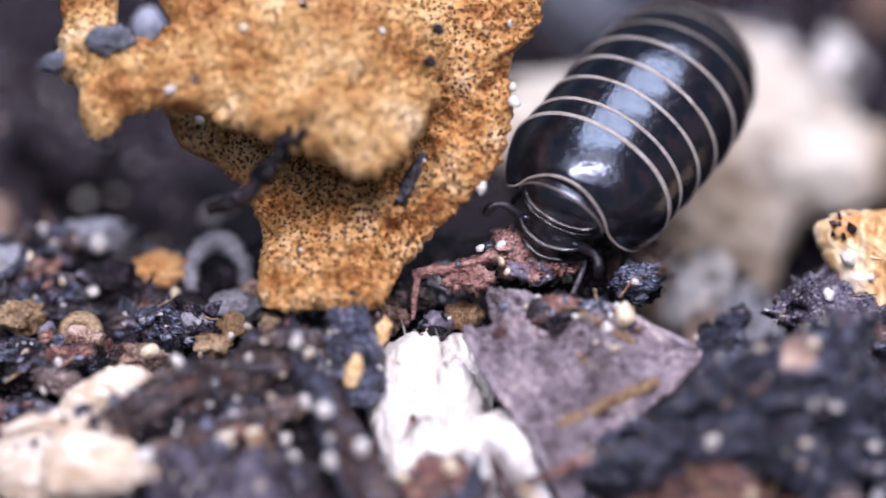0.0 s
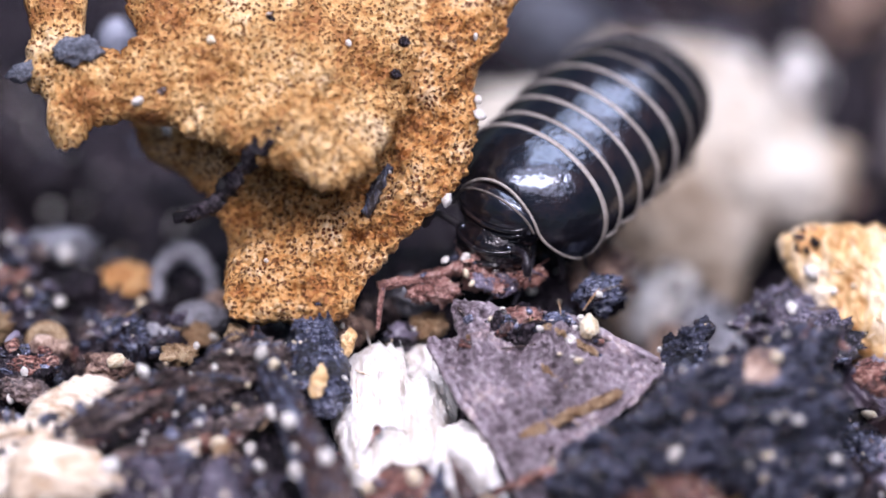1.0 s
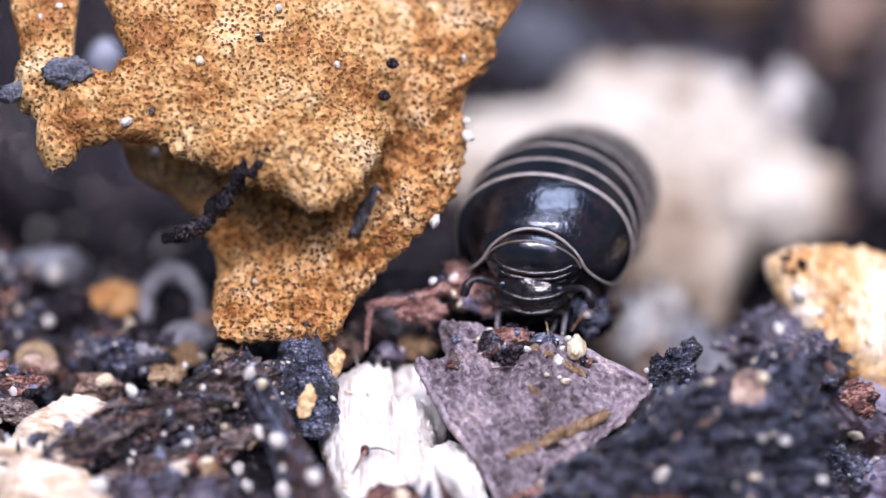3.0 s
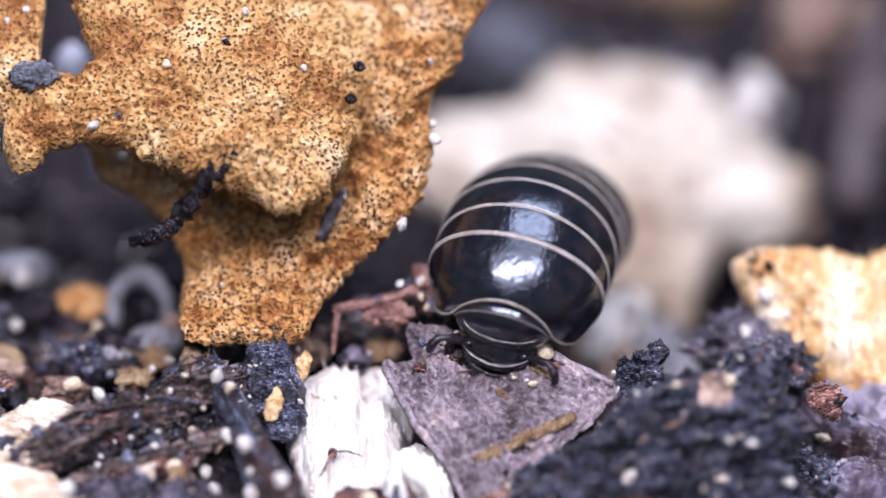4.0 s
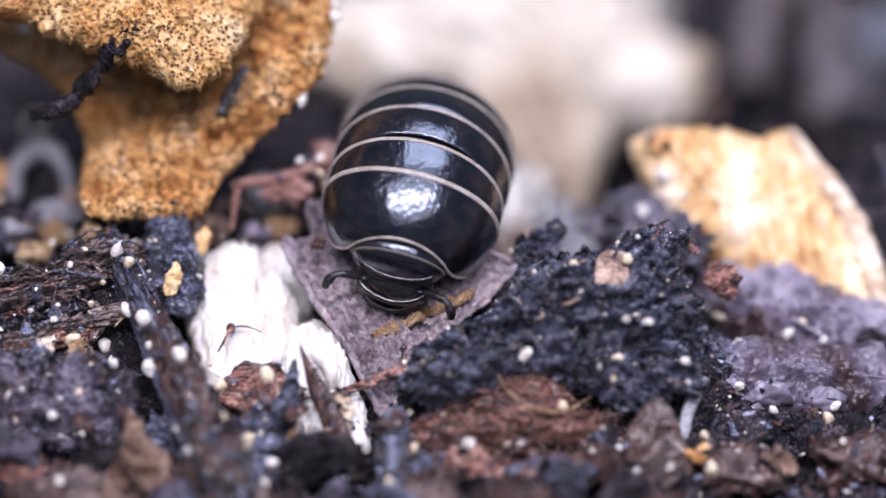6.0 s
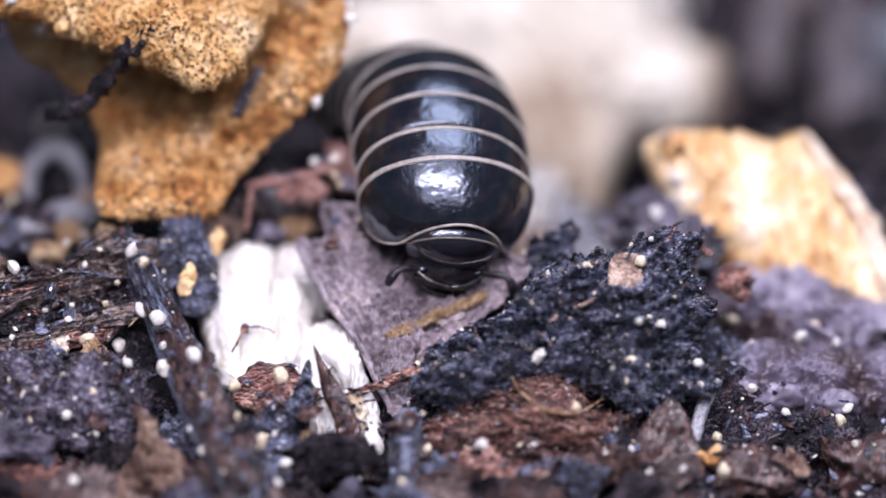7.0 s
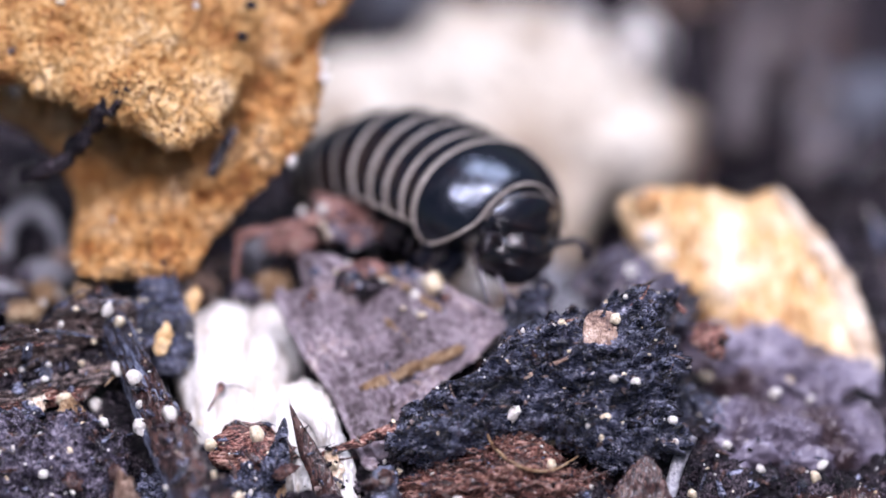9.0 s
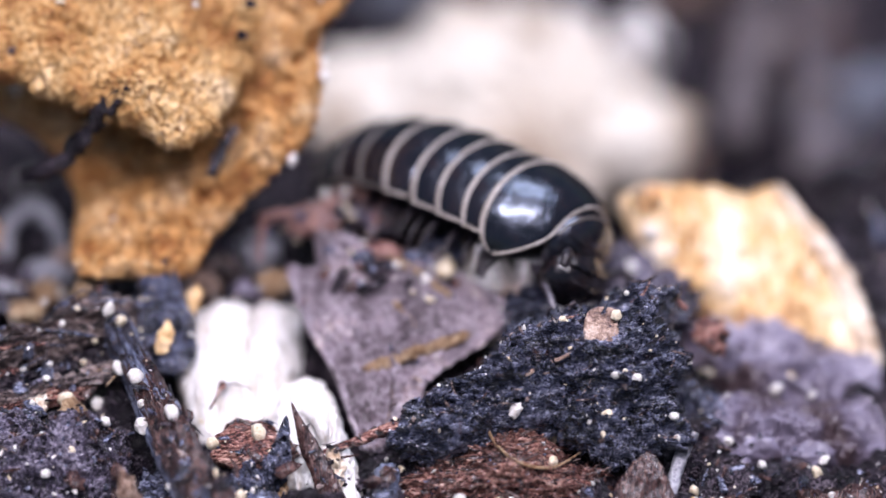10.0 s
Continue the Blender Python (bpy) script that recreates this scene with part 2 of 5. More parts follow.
def rod(points, radii, sides=10, rough=0.0, seed=0, steps=10):
    """A tapering rod along a smooth line of points."""
    pts, rad = [], []
    k = len(points) - 1
    P = [Vector(p) for p in points]
    for i in range(k * steps + 1):
        s = i / steps
        j = min(int(s), k - 1)
        f = s - j
        a, b, c, d = P[max(j - 1, 0)], P[j], P[j + 1], P[min(j + 2, k)]
        pts.append(0.5 * ((2 * b) + (c - a) * f + (2 * a - 5 * b + 4 * c - d) * f * f + (3 * b - a - 3 * c + d) * f ** 3))
        rad.append(radii[j] * (1 - f) + radii[j + 1] * f)
    bm = bmesh.new()
    rows = []
    for i, p in enumerate(pts):
        t = (pts[min(i + 1, len(pts) - 1)] - pts[max(i - 1, 0)]).normalized()
        u = t.cross(Vector((0.13, 0.21, 0.97))).normalized()
        w = t.cross(u)
        row = []
        for q in range(sides):
            a = 2 * math.pi * q / sides
            e = u * math.cos(a) + w * math.sin(a)
            r = rad[i] * (1 + rough * (fbm(p * 1.7 + e * 1.2 + Vector((seed, 0, 0))) + 0.6 * fbm(p * 5 + e * 2.5 + Vector((0, seed, 0)), 3)))
            row.append(bm.verts.new(p + e * r))
        rows.append(row)
    for a, b in zip(rows, rows[1:]):
        for q in range(sides):
            bm.faces.new((a[q], a[(q + 1) % sides], b[(q + 1) % sides], b[q]))
    bm.faces.new(rows[0][::-1])
    bm.faces.new(rows[-1])
    return bm


# ---------------------------------------------------------------- ground
def ease(a, b, v):
    k = max(0.0, min(1.0, (v - a) / (b - a)))
    return k * k * (3 - 2 * k)


def ground_height(x, y):
    z = -2.6 - 0.5 * max(0.0, min(14.0, y - 3)) + 1.5 * ease(-3, -11, y) - 0.9 * ease(-10.5, -13.5, y)
    z -= 5.0 * math.exp(-((x + 14.0) ** 2 / 30 + (y - 7) ** 2 / 14))
    z += 2.0 * math.exp(-((x - 0.3) ** 2 / 8 + (y - 0.3) ** 2 / 6))
    z -= 1.7 * math.exp(-((x + 3.2) ** 2 / 5 + (y + 6.5) ** 2 / 10))
    z -= 1.9 * math.exp(-((x + 1.3) ** 2 / 3.5 + (y + 9.6) ** 2 / 3.5))
    z -= 1.9 * math.exp(-((x - 15.0) ** 2 / 10 + (y + 8.6) ** 2 / 8))
    # a hollow behind the path of the millipede, in which the pale pulp lies
    hollow = ease(1.5, 4.5, x) * ease(10.5, 8.5, x) * ease(-4.5, -2.5, y)
    hollow = max(hollow, ease(2.0, 4.5, y) * ease(-6, -3, x) * ease(22, 12, x))
    deep = -12.5 + 0.25 * max(0.0, y - 16)
    slope = -2.6 - 1.25 * max(0.0, y + 4)
    return z + hollow * (max(deep, slope) - z if max(deep, slope) < z else 0.0)


def build_ground():
    bm = bmesh.new()
    xs = [-600, -200, -80, -45] + [-32 + 0.3 * i for i in range(215)] + [45, 80, 200, 600]
    ys = [-600, -200, -80, -40] + [-24 + 0.3 * i for i in range(195)] + [50, 80, 200, 600]
    rows = []
    for y in ys:
        row = []
        for x in xs:
            p = Vector((x, y, 0))
            z = ground_height(max(-32, min(32, x)), max(-24, min(34, y)))
            z += 0.9 * fbm(p * 0.28) + 0.45 * fbm(p * 0.9 + Vector((5, 0, 0))) + 0.18 * fbm(p * 2.9)
            row.append(bm.verts.new((x, y, z)))
        rows.append(row)
    for a, b in zip(rows, rows[1:]):
        for i in range(len(xs) - 1):
            bm.faces.new((a[i], a[i + 1], b[i + 1], b[i]))
    return tagged(finish("ground", bm, SOIL), "dark moist crumbly soil under the leaf litter", "ground", kind="structure")


build_ground()


# ---------------------------------------------------------------- large litter
def thing(name, bm, mat, at, label, category, group="", smooth=True):
    ob = finish(name, bm, mat, smooth=smooth)
    place(ob, *at)
    return tagged(ob, label, category, group)


fungus = new("bracket_fungus")
tagged(fungus, "torn tan-orange bracket fungus piece with tiny pores", "fungus")
lobe = part("lower_lobe", slab([(5.76, 7.71), (5.66, 5.42), (5.47, 4.5), (4.81, 3.66), (4.9, 1.51), (4.22, -0.29), (2.86, -1.83), (2.28, -2.5), (1.49, -3.57), (0.99, -4.54), (-0.77, -4.74), (-2.62, -4.65), (-2.75, -2.99), (-2.7, -2.12), (-3.09, -1.06), (-3.93, 0.19), (-5.64, 1.25), (-5.74, 3.81), (-3.91, 6.87)], 1.534, 0, 0.575, 0.6, 0.16, 1, 100, 500, fine=0.1, cells=0.12, cell_freq=1.8,
             bend=lambda x, y: (-0.3 * max(0.0, -x - 0.3) - 1.2 * ease(3.6, 1.2, x)) * ease(-4.8, -1.8, y) + 0.12 * max(0.0, x)), FUNGUS_DEEP, fungus, "darker orange underside with open pores")
place(lobe, -5.94, -0.75, 3.24, 35, 6, 0)
lobe = part("upper_lobe", slab([(5.39, 3.65), (5.37, 1.69), (4.49, 0.37), (4.17, -1.35), (3.26, -3.09), (2.56, -3.68), (1.66, -3.87), (0.59, -3.29), (-0.38, -2.8), (-1.26, -2.7), (-3.09, -1.73), (-4.74, -1.35), (-5.06, -0.01), (-4.31, 1.41), (-4, 3.74)], 1.46, 0.2, 0.42, 0.6, 0.26, 2, 90, 460, fine=0.09, cells=0.1, cell_freq=1.6,
             bend=lambda x, y: -0.5 * max(0.0, x - 1.2) * ease(-4.0, 0.5, y)), FUNGUS, fungus)
place(lobe, -7.5, 0.46, 6.6, 28, 0, 0)
lobe = part("side_lobe", slab([(0.7, 3.62), (0.73, 0.94), (1.86, 0.37), (2.16, -1.33), (0.96, -2), (0.73, -2.49), (-0.06, -2.68), (-0.42, -2.2), (-0.65, -1.14), (-1.17, -0.19), (-1.07, 1.31), (-1.3, 3.71)],
             1.258, 0.193, 0.339, 0.9, 0.2, 12, 50, 240, centre=(0.3, 0.18), fine=0.07), FUNGUS, fungus)
place(lobe, -14.01, 1, 6.37, 28, 0, 0)

leaf = thing("leaf_fragment", slab([(-3.51, 1.11), (-3.41, 1.51), (-3.12, 1.41), (-2.63, 1.61), (-2.81, 2.59), (-2.14, 2.79), (-0.31, 2.4), (0.95, 2.1), (1.93, 1.51), (3.71, 0.51), (3.25, -0.61), (1.6, -2.16), (1.03, -3.73), (0.34, -5.1), (-0.47, -5.21), (-0.83, -4.26), (-1.48, -2.57), (-2.65, -0.81)], 0.215, 0.294, 0.392, 0.75, 0.14, 3, 90, 420, fine=0.14, cells=-0.2, cell_freq=2.1), LEAF, (1.03, -6.38, -0.23, 15),
             "torn purplish-brown dead leaf fragment lying on wood chips", "leaf")
for pts, r in (([(-2.6, 2.5), (-1.6, 0.9), (-0.4, -1.0), (0.3, -3.0), (0.2, -4.6)], 0.1), ([(-1.6, 0.9), (-0.2, 1.1), (1.3, 1.4)], 0.06), ([(-0.9, -0.2), (0.6, -0.1), (2.6, 0.6)], 0.06), ([(-0.3, -1.2), (0.9, -1.3), (2.4, -0.8)], 0.055),
               ([(-1.3, 0.3), (-2.2, 0.1), (-3.0, 0.3)], 0.05), ([(-0.6, -0.8), (-1.4, -1.2), (-2.0, -1.3)], 0.05)):
    part("vein", rod([(x, y, 0.2) for x, y in pts], [r * 0.6] + [r * 0.5] * (len(pts) - 2) + [r * 0.25], 6, 0.3, 4, 10), BARK, leaf, "dark leaf vein")
part("rim_vein", rod([(-0.2, 2.35, 0.1), (1.0, 2.05, 0.16), (2.0, 1.45, 0.16), (3.7, 0.5, 0.1)], [0.08, 0.14, 0.15, 0.1], 8, 0.35, 5, 12), LEAF, leaf)
part("rim_vein", rod([(-3.5, 1.2, 0.05), (-2.6, -0.8, 0.1), (-1.6, -2.4, 0.1), (-0.9, -4.0, 0.05), (-0.5, -4.9, 0.05)], [0.12, 0.14, 0.13, 0.12, 0.08], 8, 0.3, 2, 12), LEAF, leaf)
white_chip = thing("wood_chip", slab([(-1.36, 2.51), (0.17, 2.81), (0.42, 1.62), (1.28, 1.32), (1.75, 0.41), (1.93, -0.92), (2.89, -2.07), (2.69, -3.34), (-0.88, -3.34), (-1.78, -0.92), (-2.01, 0.51)],
      1.548, 0.29, 0.29, 0.6, 0.14, 4, 50, 240, stretch=(1.6, 0.5), fine=0.04), WHITEWOOD, (-3.63, -6.54, -1.96, 10), "bright white fibrous wood chip between dark crumbs", "wood chip")
thing("wood_chip", slab([(-1.11, 1.17), (0.58, 1.37), (0.75, 0), (0.54, -2.01), (-0.7, -1.8)],
      1.135, 0.284, 0.378, 0.8, 0.14, 14, fine=0.08), WHITEWOOD, (-2.38, -4.36, -2.59, 10), "pale shaded wood chip deep under the leaf", "wood chip")
thing("wood_chip", slab([(-1.27, 2.01), (0.02, 2.63), (0.7, 1.07), (1.42, -2.12), (0.61, -3), (-0.5, -2.35), (-1.6, -0.64)], 1.199, 0.3, 0.4, 0.8, 0.14, 15, 36, 200, stretch=(1.6, 0.5), fine=0.08), WHITEWOOD, (-1.08, -10.05, -1.8, 12), "white fibrous wood chip between splinters", "wood chip")
thing("wood_chip", slab([(-1.32, -1.51), (-1.06, -0.38), (0.14, 0.71), (1.37, 0.78), (1.23, -0.14), (0.33, -0.94), (-0.67, -1.85)],
      0.784, 0.49, 0.196, 0.8, 0.1, 5, stretch=(0.5, 1.6), fine=0.05), CREAM, (-13.69, -6.77, -0.62, 20, 0, -20), "curled cream-white wood shaving on dark soil", "wood chip")
shaving = thing("wood_chip", slab([(-1.59, 1.04), (-0.17, 1.36), (1.08, 0.94), (1.97, -0.43), (2.03, -1.96), (-1.68, -2.2), (-3.1, 0)],
      1.201, 0.4, 0.35, 0.8, 0.1, 6, 40, 220, stretch=(0.6, 1.5), fine=0.06), CREAM, (-14.32, -9.45, -1, 15), "large cream wood shaving with pinkish grain on soil", "wood chip")
for pts, radii, sd in (([(-2.6, 0.6, 0.6), (-1.0, 0.9, 0.8), (0.6, 0.5, 0.8), (1.7, -0.4, 0.5)], [0.12, 0.3, 0.3, 0.12], 1), ([(-2.4, -0.4, 0.65), (-0.6, -0.1, 0.9), (1.2, -0.7, 0.75), (1.9, -1.3, 0.5)], [0.14, 0.34, 0.28, 0.1], 2),
                       ([(-2.0, -1.3, 0.6), (0.0, -1.0, 0.8), (1.7, -1.4, 0.6)], [0.14, 0.3, 0.12], 3)):
    part("fold", rod(pts, radii, 12, 0.25, sd, 14), CREAM, shaving)
thing("wood_chip", slab([(-1.75, 0.65), (-0.33, 0.75), (1.1, -0.22), (1.43, -1.11), (-1.82, -1.46)],
      0.915, 0.305, 0.254, 0.8, 0.1, 16, stretch=(0.6, 1.5), fine=0.06), CREAM, (-13.54, -10.4, -0.09, 15), "cream wood shaving lying over another shaving", "wood chip")
chip = thing("wood_chip", slab([(-4.08, 2.42), (-3.08, 2.98), (-1.14, 2.89), (0.15, 2.7), (1.07, 2.79), (2.06, 1.5), (3.3, -0.75), (4.38, -3.04), (4.41, -5.17), (2.61, -3.42), (-0.56, -2.08), (-2.37, -1.32), (-3.27, 0.56)],
      1.675, 0.279, 0.372, 0.6, 0.15, 7, 50, 260, stretch=(1.5, 0.6), fine=0.06), TAN, (12.69, -1.77, -1.86, 30), "thick tan wood chip with a pale broken edge", "wood chip")
part("pale_edge", slab([(1.07, 2.79), (1.94, 1.96), (3.16, 0.19), (4.25, -2.46), (4.37, -4.39), (3.84, -3.42), (2.94, -0.85), (1.8, 1.22)], 0.9, 0.1, 0.25, 0.9, 0.15, 48, 24, 160, stretch=(0.6, 1.5), fine=0.08), CREAM, chip, "pale broken edge").matrix_basis = pose(0, 0, 0.6 * MM)
part("rind_patch", slab([(-3.61, 2.33), (-3.07, 2.7), (-2.42, 2.61), (-2.21, 1.87), (-2.74, 1.31), (-3.31, 1.68)], 0.5, 0.2, 0.1, 0.8, 0.12, 49, 16, 100, fine=0.03), ORANGE, chip, "shiny orange-brown rind patch").matrix_basis = pose(0, 0, 0.7 * MM)
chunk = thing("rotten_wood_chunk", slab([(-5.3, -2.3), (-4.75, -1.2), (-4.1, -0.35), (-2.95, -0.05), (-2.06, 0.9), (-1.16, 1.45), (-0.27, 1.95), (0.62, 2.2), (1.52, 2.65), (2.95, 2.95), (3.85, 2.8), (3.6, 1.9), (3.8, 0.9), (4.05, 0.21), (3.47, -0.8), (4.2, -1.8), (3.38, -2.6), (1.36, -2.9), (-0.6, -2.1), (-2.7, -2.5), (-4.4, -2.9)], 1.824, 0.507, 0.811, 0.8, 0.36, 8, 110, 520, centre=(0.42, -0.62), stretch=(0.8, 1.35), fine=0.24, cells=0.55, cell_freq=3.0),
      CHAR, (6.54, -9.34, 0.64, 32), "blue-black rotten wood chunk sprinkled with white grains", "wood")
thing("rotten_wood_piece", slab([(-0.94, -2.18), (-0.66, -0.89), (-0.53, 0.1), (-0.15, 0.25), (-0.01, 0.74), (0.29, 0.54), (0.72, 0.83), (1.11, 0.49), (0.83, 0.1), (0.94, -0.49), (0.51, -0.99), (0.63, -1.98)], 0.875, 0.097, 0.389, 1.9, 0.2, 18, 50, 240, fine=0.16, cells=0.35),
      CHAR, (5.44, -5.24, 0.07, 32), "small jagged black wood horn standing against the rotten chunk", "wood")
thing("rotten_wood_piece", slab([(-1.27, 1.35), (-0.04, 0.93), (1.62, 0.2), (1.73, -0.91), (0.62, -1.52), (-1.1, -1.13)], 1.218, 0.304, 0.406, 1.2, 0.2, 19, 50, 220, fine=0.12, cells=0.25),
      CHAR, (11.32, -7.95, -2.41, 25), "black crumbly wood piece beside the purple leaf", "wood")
bark_red = thing("bark_chunk", slab([(-3.84, -0.23), (-2.8, 0.31), (-1.25, 1.06), (0.49, 1.8), (2.06, 0.33), (2.89, 0.23), (2.6, -0.83), (1.07, -1.81), (-0.69, -2.14), (-2.78, -1.51), (-3.73, -0.88)],
      1.673, 0.418, 0.47, 1.1, 0.25, 9, 60, 300, stretch=(0.6, 1.5), fine=0.3, cells=0.4, cell_freq=2.6), REDBARK, (5.09, -11.99, -1.39, 32), "fibrous reddish-brown bark under the black wood chunk", "bark")
lilac_leaf = thing("leaf_fragment", slab([(-3.23, 2.66), (-1.11, 3.06), (1.31, 2.26), (3.43, 0.62), (3.78, -2.74), (2.28, -4.5), (0.54, -3.88), (-0.89, -2.76), (-2.36, -0.41), (-2.95, 1.24)],
      0.249, 0.696, 0.895, 0.4, 0.2, 10, 60, 280), LILAC, (13.9, -6.56, -3.1, 20), "bluish-lilac crumpled leaf beside the tan wood chip", "leaf")
leaf_scrap = thing("leaf_fragment", slab([(-2.05, 1.22), (-1.03, 1.73), (0.81, 1.43), (2.65, 1.63), (3.45, 0.42), (2.69, -0.94), (0.84, -0.63), (-0.55, -1.18), (-1.92, -0.44)],
      0.31, 0.517, 0.7, 0.45, 0.12, 38, 60, 280), LILAC, (13.63, -9.29, -2.43, 24), "greyish-lilac torn leaf scrap lying lower on soil", "leaf")
pulp = thing("pulp_lump", slab([(-6.24, 2.1), (-4.73, 2.55), (-2.95, 2.9), (-2.2, 3.85), (-0.3, 4.3), (1.5, 4.25), (2.9, 3.7), (4.39, 2.28), (5.73, 0.79), (7.05, 0), (6.19, -2.07), (3.72, -3.13), (2.76, -5.93), (1.81, -7.36), (-0.03, -6.77), (-1.73, -3.05), (-4.73, -1.43), (-6.66, 0)], 2.404, 0.801, 0.9, 0.4, 0.3, 11, 50, 260), PALE, (4.7, 13.06, -8.45, 25), "large cream-pink rotten wood pulp lying behind", "wood")
for x, y, z, sx, sy, sz, turn, mt, sd in ((6.2, 16.1, -7.2, 2.3, 1.2, 1.1, 0, GRAIN, 3), (9.8, 15.9, -7.75, 0.95, 1.3, 1.45, 0, GRAIN, 4), (3.29, 5.66, -7.91, 1.27, 2.03, 1.35, 20, PALE, 7), (10.1, 12.05, -9.57, 1.76, 0.72, 0.72, 15, FLAKE, 5),
                                              (10.64, 14.48, -9.87, 1.02, 0.95, 0.79, 0, LILAC, 6), (0.8, 14.01, -7.86, 1.76, 0.8, 0.72, -15, CREAM, 9), (5.0, 4.6, -7.6, 1.3, 1.6, 1.0, -20, WHITEWOOD, 21), (6.6, 3.4, -7.9, 1.1, 1.5, 0.9, 10, ROOT, 22), (5.2, 1.6, -6.9, 0.8, 1.2, 0.8, 0, FLAKE, 23)):
    fold = part("fold", clod(sx, sy, sz, 0.3, 0.9, sd, 4), mt, pulp)
    fold.matrix_basis = pulp.matrix_basis.inverted() @ pose(x * MM, y * MM, z * MM, 20, 0, turn)

stick = thing("rotten_stick", slab([(-0.35, 3.7), (0.0, 4.1), (0.4, 3.8), (0.6, 2.0), (0.62, 0.0), (0.65, -2.1), (0.75, -4.9), (0.8, -7.7), (-0.4, -8.1), (-0.8, -5.5), (-0.72, -2.7), (-0.55, 0.0), (-0.5, 2.0)],
      0.9, 0.3, 0.16, 0.9, 0.1, 24, 46, 300, stretch=(2.6, 0.25), centre=(0, -1.6), fine=0.1), CHAR_SMOOTH, (-6.75, -8.95, 0.2, 4, 0, 21),
      "blue-grey splintered stick leaning over white wood", "stick")
part("bark_layer", slab([(-0.45, 0.6), (0.1, 1.2), (0.48, 0.3), (0.58, -2.0), (0.68, -5.0), (0.7, -7.5), (-0.35, -7.8), (-0.7, -5.2), (-0.62, -2.5), (-0.5, -0.6)], 0.5, 0.22, 0.2, 1.1, 0.14, 241, 40, 260, stretch=(2.4, 0.3), centre=(0, -3.0), fine=0.1), BROWNSHINE, stick,
     "dark brown wet bark layer").matrix_basis = pose(0, 0, 0.42 * MM)
thing("rotten_wood_piece", slab([(-0.93, -1.99), (-0.77, 0.2), (-0.35, 1.18), (0.42, 1.08), (0.78, 0), (1.15, -0.99), (1.03, -2.19), (0.23, -2.6)], 0.971, 0.291, 0.291, 1.5, 0.15, 20, 40, 200, fine=0.1, cells=0.25),
      CHAR, (-6.12, -5.0, 0.15, 28), "black crumbly wood piece behind the stick", "wood")
bark_left = thing("bark_chunk", slab([(-5.6, -0.4), (-4.4, 0.3), (-2.85, 0.75), (-0.8, 0.8), (0.6, 1.25), (1.8, 1.2), (2.6, 0.6), (2.3, -0.2), (0.9, -0.35), (-1.3, -0.55), (-3.0, -0.35), (-4.3, -0.85)],
      0.7, 0.3, 0.45, 0.9, 0.28, 21, 70, 340, stretch=(0.45, 2.2), centre=(-0.8, 0.2), fine=0.2, cells=0.3, cell_freq=2.4), BARK, (-9.2, -7.3, 0.3, 34, 0, 20), "dark brown layered bark sliver with white grains", "bark")
# the first, black strip is added as the shaded gap between the slivers
for at, tilt, size, mat, seed, label in (((-9.3, -8.1, -0.15), 24, 1.0, SOIL, 31, "black strip added as the shaded gap under the bark sliver"), ((-9.0, -8.75, -0.05), 40, 0.8, BARK, 32, "thin brown bark strip with a lit edge"),
                                         ((-9.9, -9.4, -0.3), 30, 0.55, REDBARK, 33, "short red-brown bark strip under another")):
    thing("bark_strip", slab([(-4.6 * size, -0.3), (-3.0 * size, 0.05), (-1.2 * size, 0.12), (0.9 * size, 0.4), (2.6 * size, 0.45), (3.2 * size, 0.1), (2.2 * size, -0.25), (0.4 * size, -0.3), (-1.6 * size, -0.5), (-3.6 * size, -0.6)],
          0.45, 0.1, 0.3, 1.1, 0.16, seed, 26, 200, stretch=(0.4, 2.2), centre=(-0.3, -0.1), fine=0.12), mat, (*at, tilt, 0, 14), label, "bark", "bark strips")
thing("soil_clump", slab([(-3.32, 1.5), (-0.88, 1.94), (1.61, 1.51), (2.1, 0.01), (1.55, -1.29), (-0.89, -1.42), (-3.33, -1.32)],
      1.464, 0.628, 0.523, 0.9, 0.25, 22, 50, 260, fine=0.12, cells=0.3, cell_freq=2.5), PURPLE, (-9.12, -11.72, -1.04, 30), "purplish-black soil clump with pale specks", "soil")
thing("bark_flake", slab([(-0.35, 1.5), (0.05, 1.1), (0.3, 0.5), (0.8, 0.1), (1.25, -0.9), (1.1, -1.7), (0.1, -1.9), (-1.2, -1.6), (-0.9, -0.5), (-0.45, 0.2)],
      0.539, 0.216, 0.539, 1.8, 0.15, 23, 40, 220, fine=0.3, cells=0.4), FLAKE, (-6.99, -14.29, -0.48, 35), "light brown bark flake on dark soil", "bark")

# ---------------------------------------------------------------- smaller pieces
def strand(name, pts, radii, mat, label, category, rough=0.3, seed=1, sides=10, group=""):
    base = Vector(pts[0])
    ob = finish(name, rod([Vector(p) - base for p in pts], radii, sides, rough, seed, 12), mat)
    place(ob, *base)
    return tagged(ob, label, category, group)


def lump(name, at, size, mat, label, category, seed=1, rough=0.3, freq=1.4, detail=4, turn=(0, 0, 0), group="", grain=0.5):
    return thing(name, clod(*size, rough, freq, seed, detail, grain), mat, (*at, *turn), label, category, group)


def rest(point, lift):
    """Slides a point (millimetres) down the slope of the heap until it lies on the first surface, lift proud of it."""
    bpy.context.view_layer.update()
    slope = Vector((0, 0.743, -0.669))
    start = Vector(point) - slope * 7
    hit, at, *_ = scene.ray_cast(bpy.context.evaluated_depsgraph_get(), start * MM, slope, distance=0.016)
    return tuple((at / MM if hit else Vector(point)) - slope * lift)


